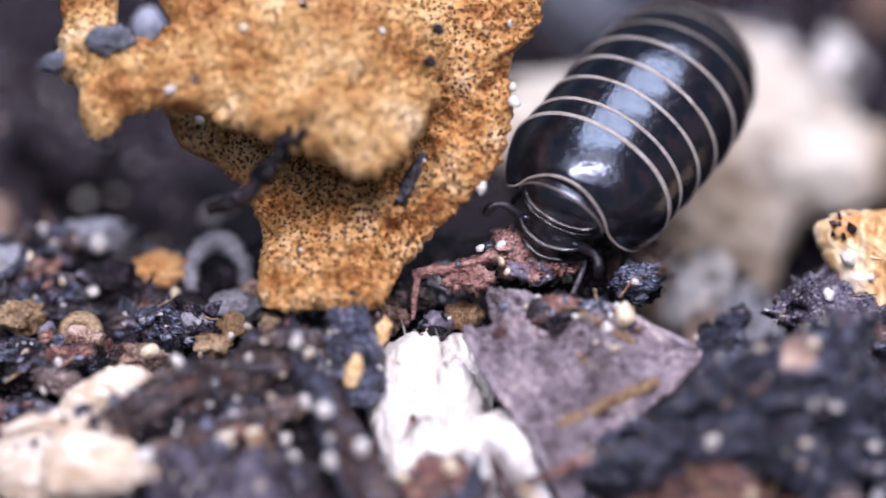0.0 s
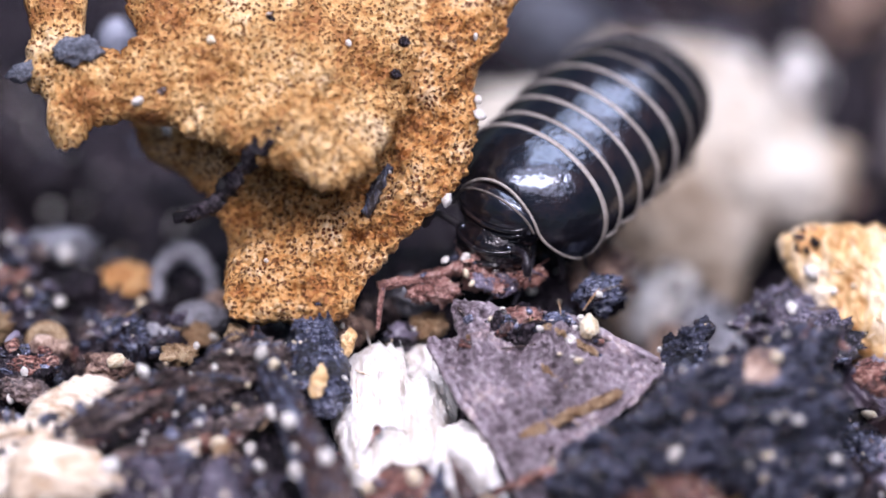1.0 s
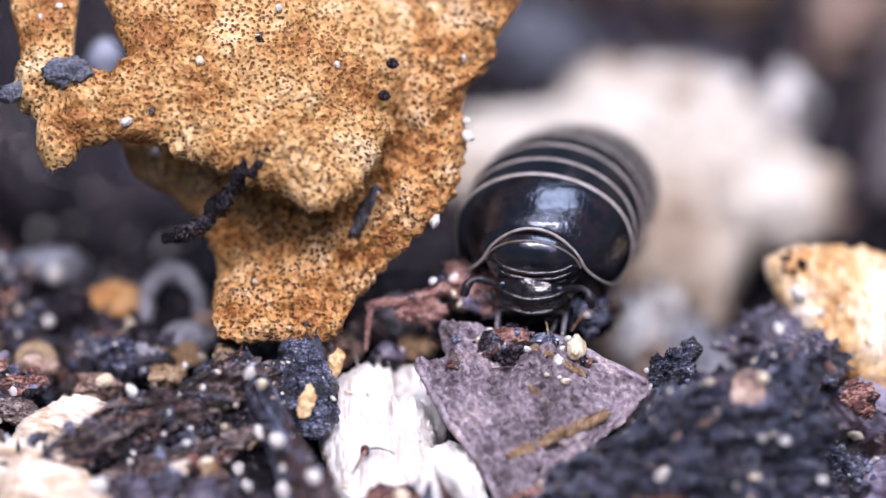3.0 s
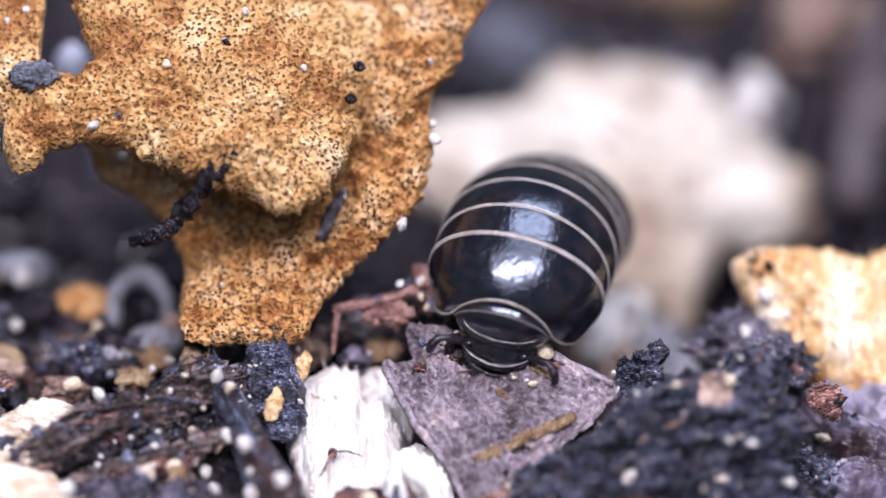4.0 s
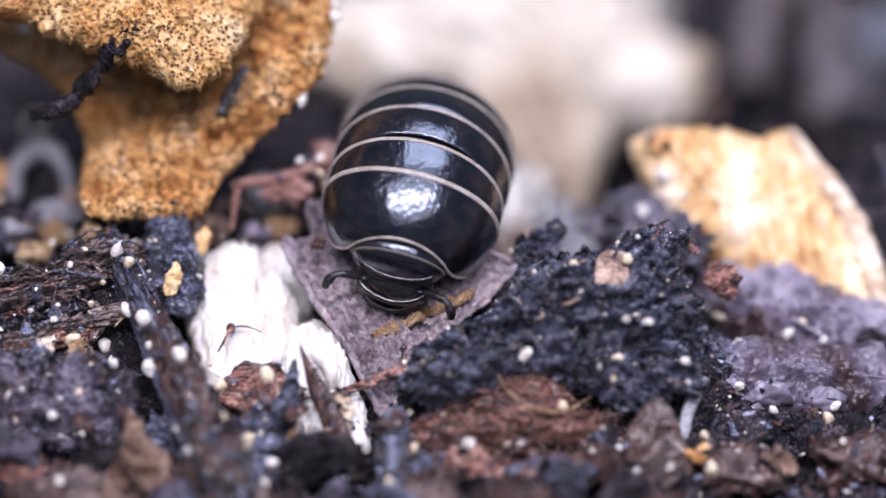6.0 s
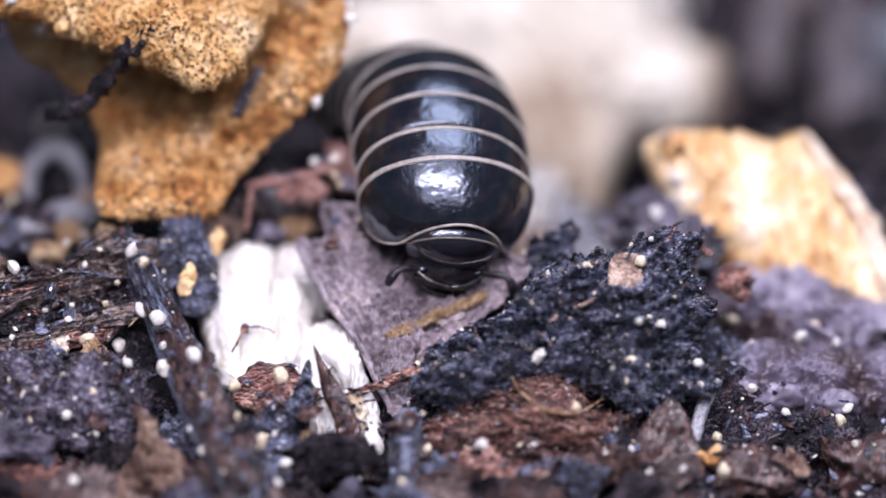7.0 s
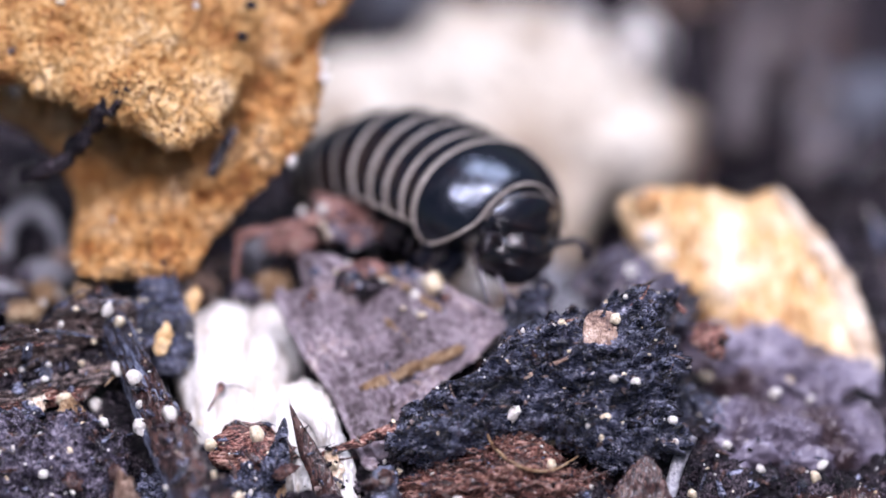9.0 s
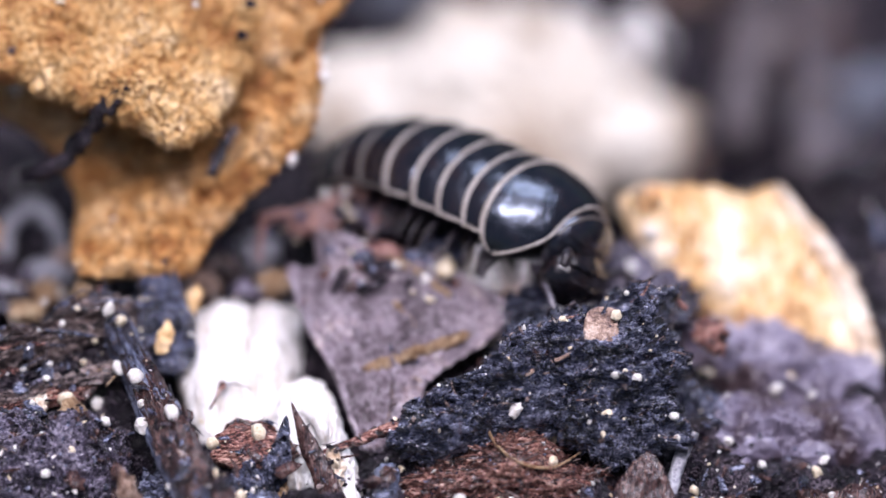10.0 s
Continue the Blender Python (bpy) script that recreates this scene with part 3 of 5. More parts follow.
# on the fungus
lump("pebble", (-12.6, 6.91, 2.06), (0.67, 0.8, 1.07), PEBBLE, "smooth blue-grey pebble behind the torn fungus", "pebble", 2, 0.1, 0.8)
lump("stone_chip", (-13.5, 0.66, 7.4), (0.73, 0.44, 0.39), STONE, "blue-black stone chip lying on the fungus", "stone", 5, 0.35, turn=(28, 0, 10))
lump("stone_chip", (-15.19, 0.51, 6.69), (0.58, 0.29, 0.34), STONE, "dark stone chip at the torn fungus edge", "stone", 6, 0.35, turn=(20, 0, 25))
for at, r in (((-3.22, 1.21, 7.17), 0.19), ((-3.49, 0.5, 6.44), 0.19), ((-7.44, 1.35, 8.03), 0.17), ((-5.72, -2.09, 1.43), 0.21)):
    lump("soil_crumb", at, (r * 1.2, r, r), SOIL, "tiny black soil crumb stuck on the fungus", "soil", 7, 0.3, detail=2, group="crumbs on the fungus")
strand("bark_splinter", [rest(p, 0.12) for p in ((-3.7, -0.5, 3.5), (-4.05, -1.5, 3.5), (-4.5, -2.8, 3.5))], [0.12, 0.23, 0.2], CHAR_SMOOTH, "short blue-black bark splinter stuck on the fungus", "splinter", 0.4, 4)
strand("bark_splinter", [(-10.49, -0.17, 6.78), (-10.9, -0.46, 6.64), (-11.16, -0.8, 6.45)], [0.059, 0.137, 0.098], BARK, "small brown splinter on the fungus rim", "splinter", 0.4, 5)
strand("black_twig", [(-10.5, -2.7, 3.3), (-9.75, -2.85, 3.7), (-8.9, -2.5, 4.25), (-8.3, -2.35, 5.05), (-7.8, -2.2, 5.75), (-7.08, -2.0, 6.5)], [0.12, 0.24, 0.3, 0.22, 0.3, 0.16], SOIL,
       "crooked black twig caught under the fungus lip", "twig", 0.95, 6)
# behind and left of the fungus
lump("orange_crumb", (-12.25, 0.7, -2.59), (0.95, 0.73, 0.68), ORANGE, "rough orange fungus crumb on dark soil", "crumb", 8, 0.25, 3.4, 5)
ring = bmesh.new()
rows = []
for i in range(40):
    a = 2 * math.pi * i / 40
    row = []
    for k in range(14):
        b = 2 * math.pi * k / 14
        r = 0.46 + 0.34 * math.cos(b) * (0.8 + 0.25 * math.cos(a))
        row.append(ring.verts.new((r * math.cos(a), r * math.sin(a), 0.3 * math.sin(b))))
    rows.append(row)
for i in range(40):
    for k in range(14):
        ring.faces.new((rows[i][k], rows[(i + 1) % 40][k], rows[(i + 1) % 40][(k + 1) % 14], rows[i][(k + 1) % 14]))
thing("snail_shell", ring, AMBER, (-14.76, -2.96, -1.74, 30, 0, 0), "small amber ring-shaped snail shell on soil", "shell")
strand("pale_root", [(-11.24, -0.17, -2.56), (-11.2, 0.67, -2.12), (-10.71, 1.33, -1.86), (-9.99, 1.24, -1.86), (-9.57, 0.58, -2.11), (-9.51, -0.08, -2.47)], [0.201, 0.246, 0.327, 0.345, 0.273, 0.238], ROOT,
       "pale grey root curled over dark soil", "root", 0.45)
lump("pale_lump", (-9.82, -1.46, -2.15), (0.83, 0.56, 0.56), ROOT, "blurred pale mineral lump on soil", "lump", 9)
lump("amber_crumb", (-8.59, -4.52, -0.11), (0.39, 0.34, 0.43), AMBER, "translucent amber resin crumb on bark", "crumb", 10)
for at, size, sd in (((-15.45, 2.27, -3.22), (1.16, 0.89, 0.8), 11), ((-13.84, 0.31, -2.57), (1.18, 0.73, 0.64), 12), ((-15.79, -0.84, -2.73), (1.29, 0.92, 0.73), 13), ((-11.54, -2.76, -1.84), (1.31, 0.84, 0.75), 14),
                     ((-15.95, -5.08, -1.27), (1.44, 0.96, 0.77), 15), ((-16.91, 0.42, -2.67), (0.91, 0.91, 0.82), 16)):
    lump("soil_clump", at, size, SOIL, "dark moist soil clump with pale specks", "soil", sd, 0.45, 1.8, 4, group="dark soil clumps")
for at, size, mat, seed in (((-16.6, -2.2, -1.7), (0.75, 0.5, 0.5), AMBER, 141), ((-11.3, -2.9, -1.6), (0.55, 0.45, 0.5), ROOT, 142), ((-9.9, -2.6, -1.9), (0.6, 0.4, 0.35), STRAW, 143), ((-14.6, -3.6, -1.5), (0.6, 0.4, 0.4), FLAKE, 144),
                            ((-12.7, -4.6, -1.3), (0.7, 0.5, 0.4), FLAKE, 145), ((-17.4, 0.9, -2.2), (0.9, 0.5, 0.5), ROOT, 146), ((-14.4, 2.6, -2.6), (1.1, 0.6, 0.5), ROOT, 147), ((-9.0, -0.6, -2.4), (0.9, 0.5, 0.5), FLAKE, 148),
                            ((-15.3, -6.1, -0.9), (0.7, 0.45, 0.4), BARK, 149), ((-10.4, -4.4, -1.0), (0.5, 0.4, 0.35), AMBER, 150)):
    lump("pale_crumb", at, size, mat, "pale brownish crumb half sunk in dark soil", "crumb", seed, 0.5, 1.6, 4, group="pale crumbs on the soil")
# round the white chips
for at, size, turn, seed in (((-5.94, -7.07, 0.34), 0.42, -12, 12), ((-5.14, -5.02, -0.1), 0.5, -32, 13)):
    thing("bark_flake", slab([(-0.5 * size, -1.1 * size), (-0.6 * size, 0.2 * size), (-0.25 * size, 1.2 * size), (0.35 * size, 0.9 * size), (0.6 * size, 0.0), (0.3 * size, -1.2 * size)], 0.14, 0.04, 0.12, 2.0, 0.1, seed, 14, 80, fine=0.06),
          TAN, (*at, 40, 8, turn), "small tan bark flake on black wood", "bark")
lump("soil_clump", (-5.31, -3.29, -1.08), (0.57, 0.66, 0.66), FLAKE, "grey-brown crumbly clump under the fungus tip", "soil", 17, 0.5, 2.2)
lump("soil_crumb", (-4.15, -8.05, -0.9), (0.16, 0.2, 0.16), REDBARK, "tiny brown crumb with hairs on white wood", "soil", 18, detail=2)
strand("root_hair", [(-4.15, -8.06, -0.85), (-3.66, -8.11, -0.76), (-3.17, -8.32, -0.81)], [0.049, 0.03, 0.015], CHAR, "thin black root hair over white wood", "root", 0.1, 2, 5)
strand("root_hair", [(-4.15, -8.06, -0.85), (-4.34, -8.79, -0.73), (-4.52, -9.42, -0.62)], [0.069, 0.05, 0.03], REDBARK, "thin brown root hair over white wood", "root", 0.3, 3, 6)
lump("soil_clump", (-3.07, -10.86, -1.05), (1.18, 0.98, 0.77), REDBARK, "reddish-brown crumbly clump before the white wood", "soil", 19, 0.4, 1.8)
strand("cream_curl", [(-1.9, -9.09, -0.89), (-1.31, -9.62, -0.63), (-0.96, -10.45, -0.5), (-0.91, -10.68, -1.08)], [0.16, 0.241, 0.223, 0.122], WHITEWOOD, "curled cream wood sliver under the leaf", "wood chip", 0.2)
thing("splinter", slab([(1.05, 2.5), (1.2, 1.2), (1.0, -0.2), (1.1, -1.7), (-0.9, -1.8), (-1.0, 0.2), (-0.4, 1.0), (0.5, 1.4)], 0.8, 0.25, 0.45, 1.4, 0.14, 36, 40, 220, stretch=(1.4, 0.7), fine=0.2, cells=0.3), CHAR,
      (-3.15, -12.65, -1.3, 45), "black jagged crumbly wood splinter standing upright", "splinter")
thing("splinter", slab([(-0.68, 1.82), (-0.6, 1.0), (-0.5, 0.2), (-0.2, -0.7), (-0.05, -1.6), (0.85, -1.7), (0.52, -0.55), (0.05, 0.5), (-0.35, 1.2)], 0.22, 0.1, 0.1, 1.2, 0.05, 37, 30, 180, stretch=(2, 0.5), fine=0.04), BROWNSHINE,
      (-1.12, -11.75, -0.55, 46, -6), "pointed dark brown wood blade", "splinter")
strand("wood_stub", [(1.07, -12.2, -0.55), (1.06, -13.6, -0.96), (1.05, -16, -1.69)], [0.295, 0.533, 0.716], CHAR_SMOOTH, "grey-black broken twig stub", "stick", 0.5, 9, 16)
# the red twig and its crumbs, which shift when the millipede climbs over
twig = new("red_twig")
tagged(twig, "reddish-brown rotten twig with clinging crumbs", "twig")
part("stem", rod([(-2.9, -0.45, 0.15), (-2.0, -0.2, 0.15), (-1.0, 0.1, 0.15), (0.0, 0.5, 0.2)], [0.12, 0.15, 0.18, 0.22], 14, 0.7, 2, 14), TWIG, twig)
part("side_shoot", rod([(-2.75, -0.45, 0.12), (-2.85, -1.05, -0.3), (-2.9, -1.6, -0.65)], [0.11, 0.09, 0.05], 8, 0.4, 3, 8), TWIG, twig)
for at, size, sd in (((0.6, 0.45, 0.1), (0.85, 0.7, 0.6), 21), ((-0.9, -0.35, -0.2), (0.5, 0.4, 0.4), 22), ((-1.6, -0.35, -0.25), (0.35, 0.3, 0.3), 23), ((1.0, -0.1, 0.0), (0.5, 0.45, 0.35), 24), ((0.1, 1.1, 0.1), (0.5, 0.45, 0.4), 25)):
    part("crumb", clod(*size, 0.5, 2.0, sd, 4, 0.7), TWIG, twig).matrix_basis = pose(*(v * MM for v in at))
for at, size, turn, mat, sd, label in (((0.75, 0.85, 0.2), (1.05, 0.5), 18, REDBARK, 181, "flat red-brown bark scale"), ((0.8, -0.35, 0.1), (0.7, 0.42), -12, LILAC, 182, "lilac scrap of leaf"), ((1.9, 0.1, -0.05), (0.6, 0.35), 30, REDBARK, 183, "flat red-brown bark scale")):
    ring = [(size[0] * math.cos(a) * (1 + 0.2 * math.sin(3 * a + sd)), size[1] * math.sin(a) * (1 + 0.25 * math.cos(2 * a + sd))) for a in [2 * math.pi * k / 10 for k in range(10)]]
    part("scale", slab(ring, 0.16, 0.1, 0.25, 1.6, 0.16, sd, 16, 110, fine=0.1), mat, twig, label).matrix_basis = pose(*(v * MM for v in at), 34, 8, turn)
place(twig, -1.23, -2.35, 0.26)
# pale and brown lumps in the gap between the fungus and the twig
for at, size, mat, sd in (((-3.05, -1.1, -1.5), (0.75, 0.55, 0.6), ROOT, 185), ((-4.1, -1.5, -1.8), (0.6, 0.5, 0.5), BARK, 186), ((-2.5, -2.7, -1.4), (0.55, 0.4, 0.4), STRAW, 187), ((-4.9, -2.4, -1.8), (0.6, 0.45, 0.4), FLAKE, 188), ((-3.4, -2.9, -1.6), (0.5, 0.4, 0.4), LILAC, 189)):
    lump("litter_lump", at, size, mat, "pale brown lump of litter in the gap under the twig", "lump", sd, 0.5, 1.6, 4, group="lumps under the twig")
lump("soil_crumb", (2.89, -2.53, -0.22), (0.71, 0.57, 0.52), CHAR, "glossy black soil crumb dusted with grains", "soil", 26, 0.45, 2.2, 4)
lump("soil_crumb", (3.0, -1.5, -1.25), (0.7, 0.6, 0.6), SOIL, "black soil crumb in shade", "soil", 27, 0.45, 2.2, 4)
# on the leaf: all move with it
for pts, rad, sd in (([(-0.3, 1.9, 0.3), (0.6, 1.3, 0.36), (1.7, 0.6, 0.3)], [0.1, 0.15, 0.13], 3), ([(0.0, 0.2, 0.34), (0.4, -0.25, 0.34), (0.75, -0.7, 0.3)], [0.08, 0.13, 0.07], 4),
                     ([(-0.6, -2.4, 0.2), (0.9, -1.7, 0.28), (2.4, -0.9, 0.25)], [0.2, 0.24, 0.12], 5)):
    a, b = Vector(pts[0][:2]), Vector(pts[-1][:2])
    d = (b - a).normalized()
    n = Vector((-d.y, d.x)) * rad[1] * 0.8
    piece = part("straw", slab([tuple(a + n * 0.7), tuple((a + b) / 2 + n), tuple(b + n * 0.8), tuple(b - n * 0.6), tuple((a + b) / 2 - n * 0.8), tuple(a - n)], 0.16, 0.05, 0.16, 2.0, 0.24, sd, 16, 160, fine=0.1), STRAW, leaf, "tan straw sliver lying on the leaf")
    piece.matrix_basis = pose(0, 0, (pts[1][2] + 0.08) * MM)
for at, size, sd, mt in (((-1.3, 1.75, 0.3), (0.48, 0.32, 0.18), 31, CHAR), ((-0.7, 1.45, 0.3), (0.4, 0.3, 0.2), 32, SOIL), ((-0.6, 2.1, 0.3), (0.6, 0.34, 0.25), 33, TWIG), ((0.5, 1.9, 0.25), (0.5, 0.3, 0.2), 34, CHAR)):
    part("soil", clod(*size, 0.5, 2.2, sd, 4, 0.7), mt, leaf, "dark soil smear on the leaf").matrix_basis = pose(*(v * MM for v in at))
rng = random.Random(12)
for n in range(26):
    x, y = rng.uniform(-2.4, 2.4), rng.choice((rng.uniform(0.9, 2.2), rng.uniform(0.6, 2.2), rng.uniform(-3.0, 1.0)))
    if -3.4 + 0.8 * abs(y - 1.5) < x < 2.6 - 0.6 * abs(y):
        r = rng.uniform(0.06, 0.17)
        part("crumb", clod(r * 1.4, r, r, 0.6, 2.0, 60 + n, 2), rng.choice((CHAR, SOIL, STRAW, REDBARK)), leaf).matrix_basis = pose(x * MM, y * MM, 0.36 * MM, 0, 0, 40 * n)
part("seed", clod(0.27, 0.38, 0.24, 0.4, 1.2, 35, 3), CREAMGRAIN, leaf, "cream seed husk on the leaf").matrix_basis = pose(1.5 * MM, 1.5 * MM, 0.5 * MM)
# on and round the rotten chunk
thing("bark_flake", slab([(-0.51, -0.51), (-0.57, 0.21), (-0.22, 0.62), (0.34, 0.57), (0.56, 0), (0.31, -0.56)], 0.163, 0.051, 0.061, 1.5, 0.05, 41, 12, 60), FLAKE, (7.91, -8.68, 2.19, 38, 0, 0),
      "flat pinkish-brown flake stuck on black wood", "flake")
strand("straw", [(5.3, -10.31, 1.53), (6.08, -10.06, 1.83), (6.9, -9.8, 2.09)], [0.052, 0.093, 0.051], FLAKE, "thin tan straw on black wood", "straw", 0.3, 4, 6)
strand("root_hair", [(4.11, -10.87, 0.35), (4.53, -11.77, 0.03), (5.31, -12.69, 0.06), (6.34, -12.51, -0.27), (7.29, -11.43, -0.57)], [0.042, 0.058, 0.059, 0.048, 0.031], STRAW, "thin amber root looped over red bark", "root", 0.1, 5, 7)
strand("red_splinter", [(-1.02, -10.95, -1.17), (0.22, -10.86, -0.61), (1.45, -10.75, -0.09)], [0.1, 0.15, 0.19], REDBARK, "reddish splinter under the black wood", "splinter", 0.5, 6)
strand("red_splinter", [(9.33, -6.59, 1.81), (10.01, -6.9, 1.9), (10.63, -7.31, 1.69)], [0.1, 0.13, 0.08], TWIG, "tiny red splinter on the black wood rim", "splinter", 0.3, 7, 8)
lump("bark_flake", (11.48, -6.54, -0.23), (0.54, 0.59, 0.2), REDBARK, "red-brown bark flake on the purple leaf", "bark", 43, 0.5, turn=(25, 0, 20))
strand("pale_root", [(10.75, -10.77, -0.39), (10.33, -11.39, -1.13), (10.03, -12.79, -1.34)], [0.22, 0.24, 0.2], ROOT, "pale straight root beside black wood", "root", 0.15, 8)
thing("bark_flake", slab([(-1.15, -1.39), (-0.95, 0.1), (-0.3, 1.0), (0.25, 1.25), (0.8, 0.3), (1.15, -0.9), (0.9, -1.8), (-0.2, -1.8)], 0.265, 0.159, 0.127, 1.2, 0.08, 44, 20, 100, fine=0.04), BROWNSHINE,
      (9.21, -13.02, -0.88, 40, 0, 0), "dark brown shiny bark flake standing on soil", "bark")
thing("bark_flake", slab([(-0.94, -0.66), (-0.74, 0.11), (-0.22, 0.43), (0.1, 0.11), (0.84, 0.33), (1.17, -0.32), (0.54, -0.97)], 0.535, 0.214, 0.428, 1.8, 0.25, 45, 30, 160, fine=0.2, cells=0.3), FLAKE,
      (6.07, -14.23, -1.19, 35, 0, 0), "pinkish-tan crumbly bark piece on soil", "bark")
lump("amber_crumb", (10.63, -13.44, -1.2), (0.53, 0.32, 0.32), ORANGE, "small orange-brown bark crumb", "crumb", 46)
thing("wood_chip", slab([(-0.53, 0.1), (-0.02, 0.32), (0.3, 0.22), (0.48, -0.33), (0.12, -0.49), (-0.36, -0.28)], 0.426, 0.16, 0.319, 1.4, 0.2, 47), FLAKE, (13.15, -13.64, -1.25, 30, 0, 0), "small pinkish-tan wood chip on the soil", "wood chip")
for at, size, sd in (((11.62, -9.84, -2.01), (0.72, 0.62, 0.62), 51), ((12.84, -9.83, -2.1), (0.72, 0.52, 0.62), 52), ((12.32, -10.58, -2.53), (0.83, 0.62, 0.62), 53), ((14.61, -9.97, -2.17), (0.83, 0.62, 0.62), 54)):
    lump("soil_clump", at, size, LILAC, "blue-grey soil clump by the leaf", "soil", sd, 0.45, 1.3, group="blue-grey clumps", grain=0.2)
for at, size, sd, mt in (((-1.14, -13.25, -1.95), (1.2, 0.7, 0.5), 61, BROWNSHINE), ((-3.37, -13.49, -1.46), (0.85, 1.17, 0.74), 62, CHAR), ((-11.07, -13.96, -1.73), (1.49, 0.96, 0.74), 63, REDBARK), ((2.04, -14.35, -1.41), (0.86, 0.86, 0.64), 64, CHAR),
                         ((3.09, -14.02, -1.28), (0.96, 0.64, 0.64), 65, REDBARK), ((7.67, -13.33, -1.58), (1.06, 0.95, 0.74), 66, SOIL), ((11.88, -13.85, -1.61), (1.17, 0.85, 0.64), 67, BROWNSHINE), ((-5.86, -12.52, -1.67), (0.94, 1.05, 0.63), 68, CHAR),
                         ((-0.61, -11.73, -1.97), (0.83, 0.62, 0.52), 69, SOIL), ((8.83, -1.86, -2.04), (1.3, 1.12, 1.02), 71, PURPLE), ((9.88, -3.78, -1.26), (1.14, 0.95, 0.86), 72, PURPLE), ((2.1, 0.49, -2.2), (1.64, 1.19, 1), 76, FLAKE),
                         ((-13.1, -11.14, -1.4), (1.35, 0.93, 0.72), 73, CHAR), ((-10.94, -10.87, -1), (1.34, 0.72, 0.62), 74, BARK), ((-16.26, -11.47, -1.92), (1.55, 1.04, 0.72), 75, SOIL)):
    lump("soil_clump", at, size, mt, "dark crumbly soil clump at the front", "soil", sd, 0.5, 1.8, 4, group="dark soil clumps", grain=0.8)
lump("soil_clump", (15.6, -13.0, -1.9), (1.3, 1.0, 0.7), BROWNSHINE, "dark brown soil clump by the leaf", "soil", 70, 0.6, 1.6, 4, group="dark soil clumps", grain=0.6)
# cream and amber slivers wedged between the front splinters
for (x, y, z), (w, h), tilt, turn, mat, sd, label in (((-0.55, -11.9, -0.95), (0.28, 0.75), 46, 12, CREAM, 171, "cream wood sliver behind the brown blade"), ((-2.25, -12.6, -1.2), (0.16, 0.6), 44, -8, STRAW, 172, "amber wood sliver between black splinters"),
                                                     ((-8.9, -9.9, -0.15), (0.5, 0.3), 40, 20, STRAW, 173, "amber wood sliver under the bark"), ((-9.9, -9.7, -0.1), (0.3, 0.34), 36, -10, CREAM, 174, "small cream sliver under the bark"),
                                                     ((4.6, -14.6, -1.2), (0.9, 0.5), 38, 8, REDBARK, 177, "red-brown bark flake on the soil")):
    ring = [(w * math.cos(a) * (1 + 0.22 * math.sin(3 * a + sd)), h * math.sin(a) * (1 + 0.2 * math.cos(2 * a + sd))) for a in [2 * math.pi * k / 10 for k in range(10)]]
    thing("litter_sliver", slab(ring, 0.2, 0.08, 0.2, 1.4, 0.12, sd, 18, 110, stretch=(1.5, 0.6), fine=0.06), mat, (x, y, z, tilt, 6, turn), label, "sliver", "slivers at the front")
# bark leaves and clods heaped at the front
rng = random.Random(77)
for n in range(34):
    x, y = -13.5 + 0.84 * n + rng.uniform(-0.8, 0.8), rng.uniform(-17.2, -12.6)
    if -5.5 < x < 2.0 and y > -14.0 or 2.0 < x < 9.5 and y > -13.6:
        y -= 2.4
    w, h = rng.uniform(0.8, 1.9), rng.uniform(0.5, 1.1)
    if x > 10.5:
        continue
    mat = (BROWNSHINE, SOIL, PURPLE, CHAR, BROWNSHINE, BARK, SOIL)[n % 7]
    ring = [(w * math.cos(a) * rng.uniform(0.65, 1.2), h * math.sin(a) * rng.uniform(0.6, 1.3)) for a in [2 * math.pi * k / 9 for k in range(9)]]
    z = ground_height(x, y) + 0.95 + rng.uniform(-0.2, 0.35)
    thing("bark_flake", slab(ring, rng.uniform(0.3, 0.7), 0.2, 0.4, 1.2, 0.18, 200 + n, 26, 150, stretch=(0.7, 1.5), fine=0.14, cells=0.12), mat,
          (x, y, z, rng.uniform(12, 46), rng.uniform(-18, 18), rng.uniform(-40, 40)), "dark moist flake of rotten bark on soil", "bark", "bark flakes at the front")
# far behind
for x, y, sx, sy, sz, mt, sd in ((7.7, 25, 1.62, 1.1, 0.96, AMBER, 81), (3.8, 25.4, 1.47, 1.1, 1.03, BARK, 82), (1.3, 22.4, 1.8, 1.35, 1.5, STONE, 83), (12.2, 23.7, 1.48, 1.19, 1.11, FLAKE, 84),
                                 (10.1, 28.4, 1.8, 1.3, 1.15, SOIL, 86), (-1.9, 20.7, 1.89, 1.51, 1.51, SOIL, 87), (14.5, 19.8, 1.22, 1.22, 1.07, BARK, 88), (5.8, 28.4, 1.58, 1.44, 1.08, PEBBLE, 89), (17.3, 15.4, 1.57, 1.25, 1.18, STONE, 90),
                                 (16.7, 10, 1.63, 1.3, 1.22, SOIL, 91), (-15.7, 11.8, 1.61, 1.29, 1.29, SOIL, 92), (-18.4, 6.3, 1.34, 1.34, 1.17, FLAKE, 93)):
    lump("soil_clump", (x, y, ground_height(x, y) + sz * 0.3), (sx, sy, sz), mt, "large clump of litter far behind, out of focus", "soil", sd, 0.75, 1.0, 4, group="far clumps")
stems = [strand("brown_stem", [(13.14, 13.69, -9.94), (13.59, 17.64, -9.96), (14.24, 22.38, -10.4), (15.06, 29.16, -11.75)], [0.712, 0.734, 0.675, 0.574], STEM, "brown plant stem lying far behind", "stem", 0.15, 9, 14),
         strand("brown_stem", [(15.88, 10.91, -9), (15.9, 16.31, -9.76), (16.29, 24.12, -10.89)], [0.891, 0.935, 0.814], STEM, "brown plant stem lying far behind", "stem", 0.15, 10, 14)]
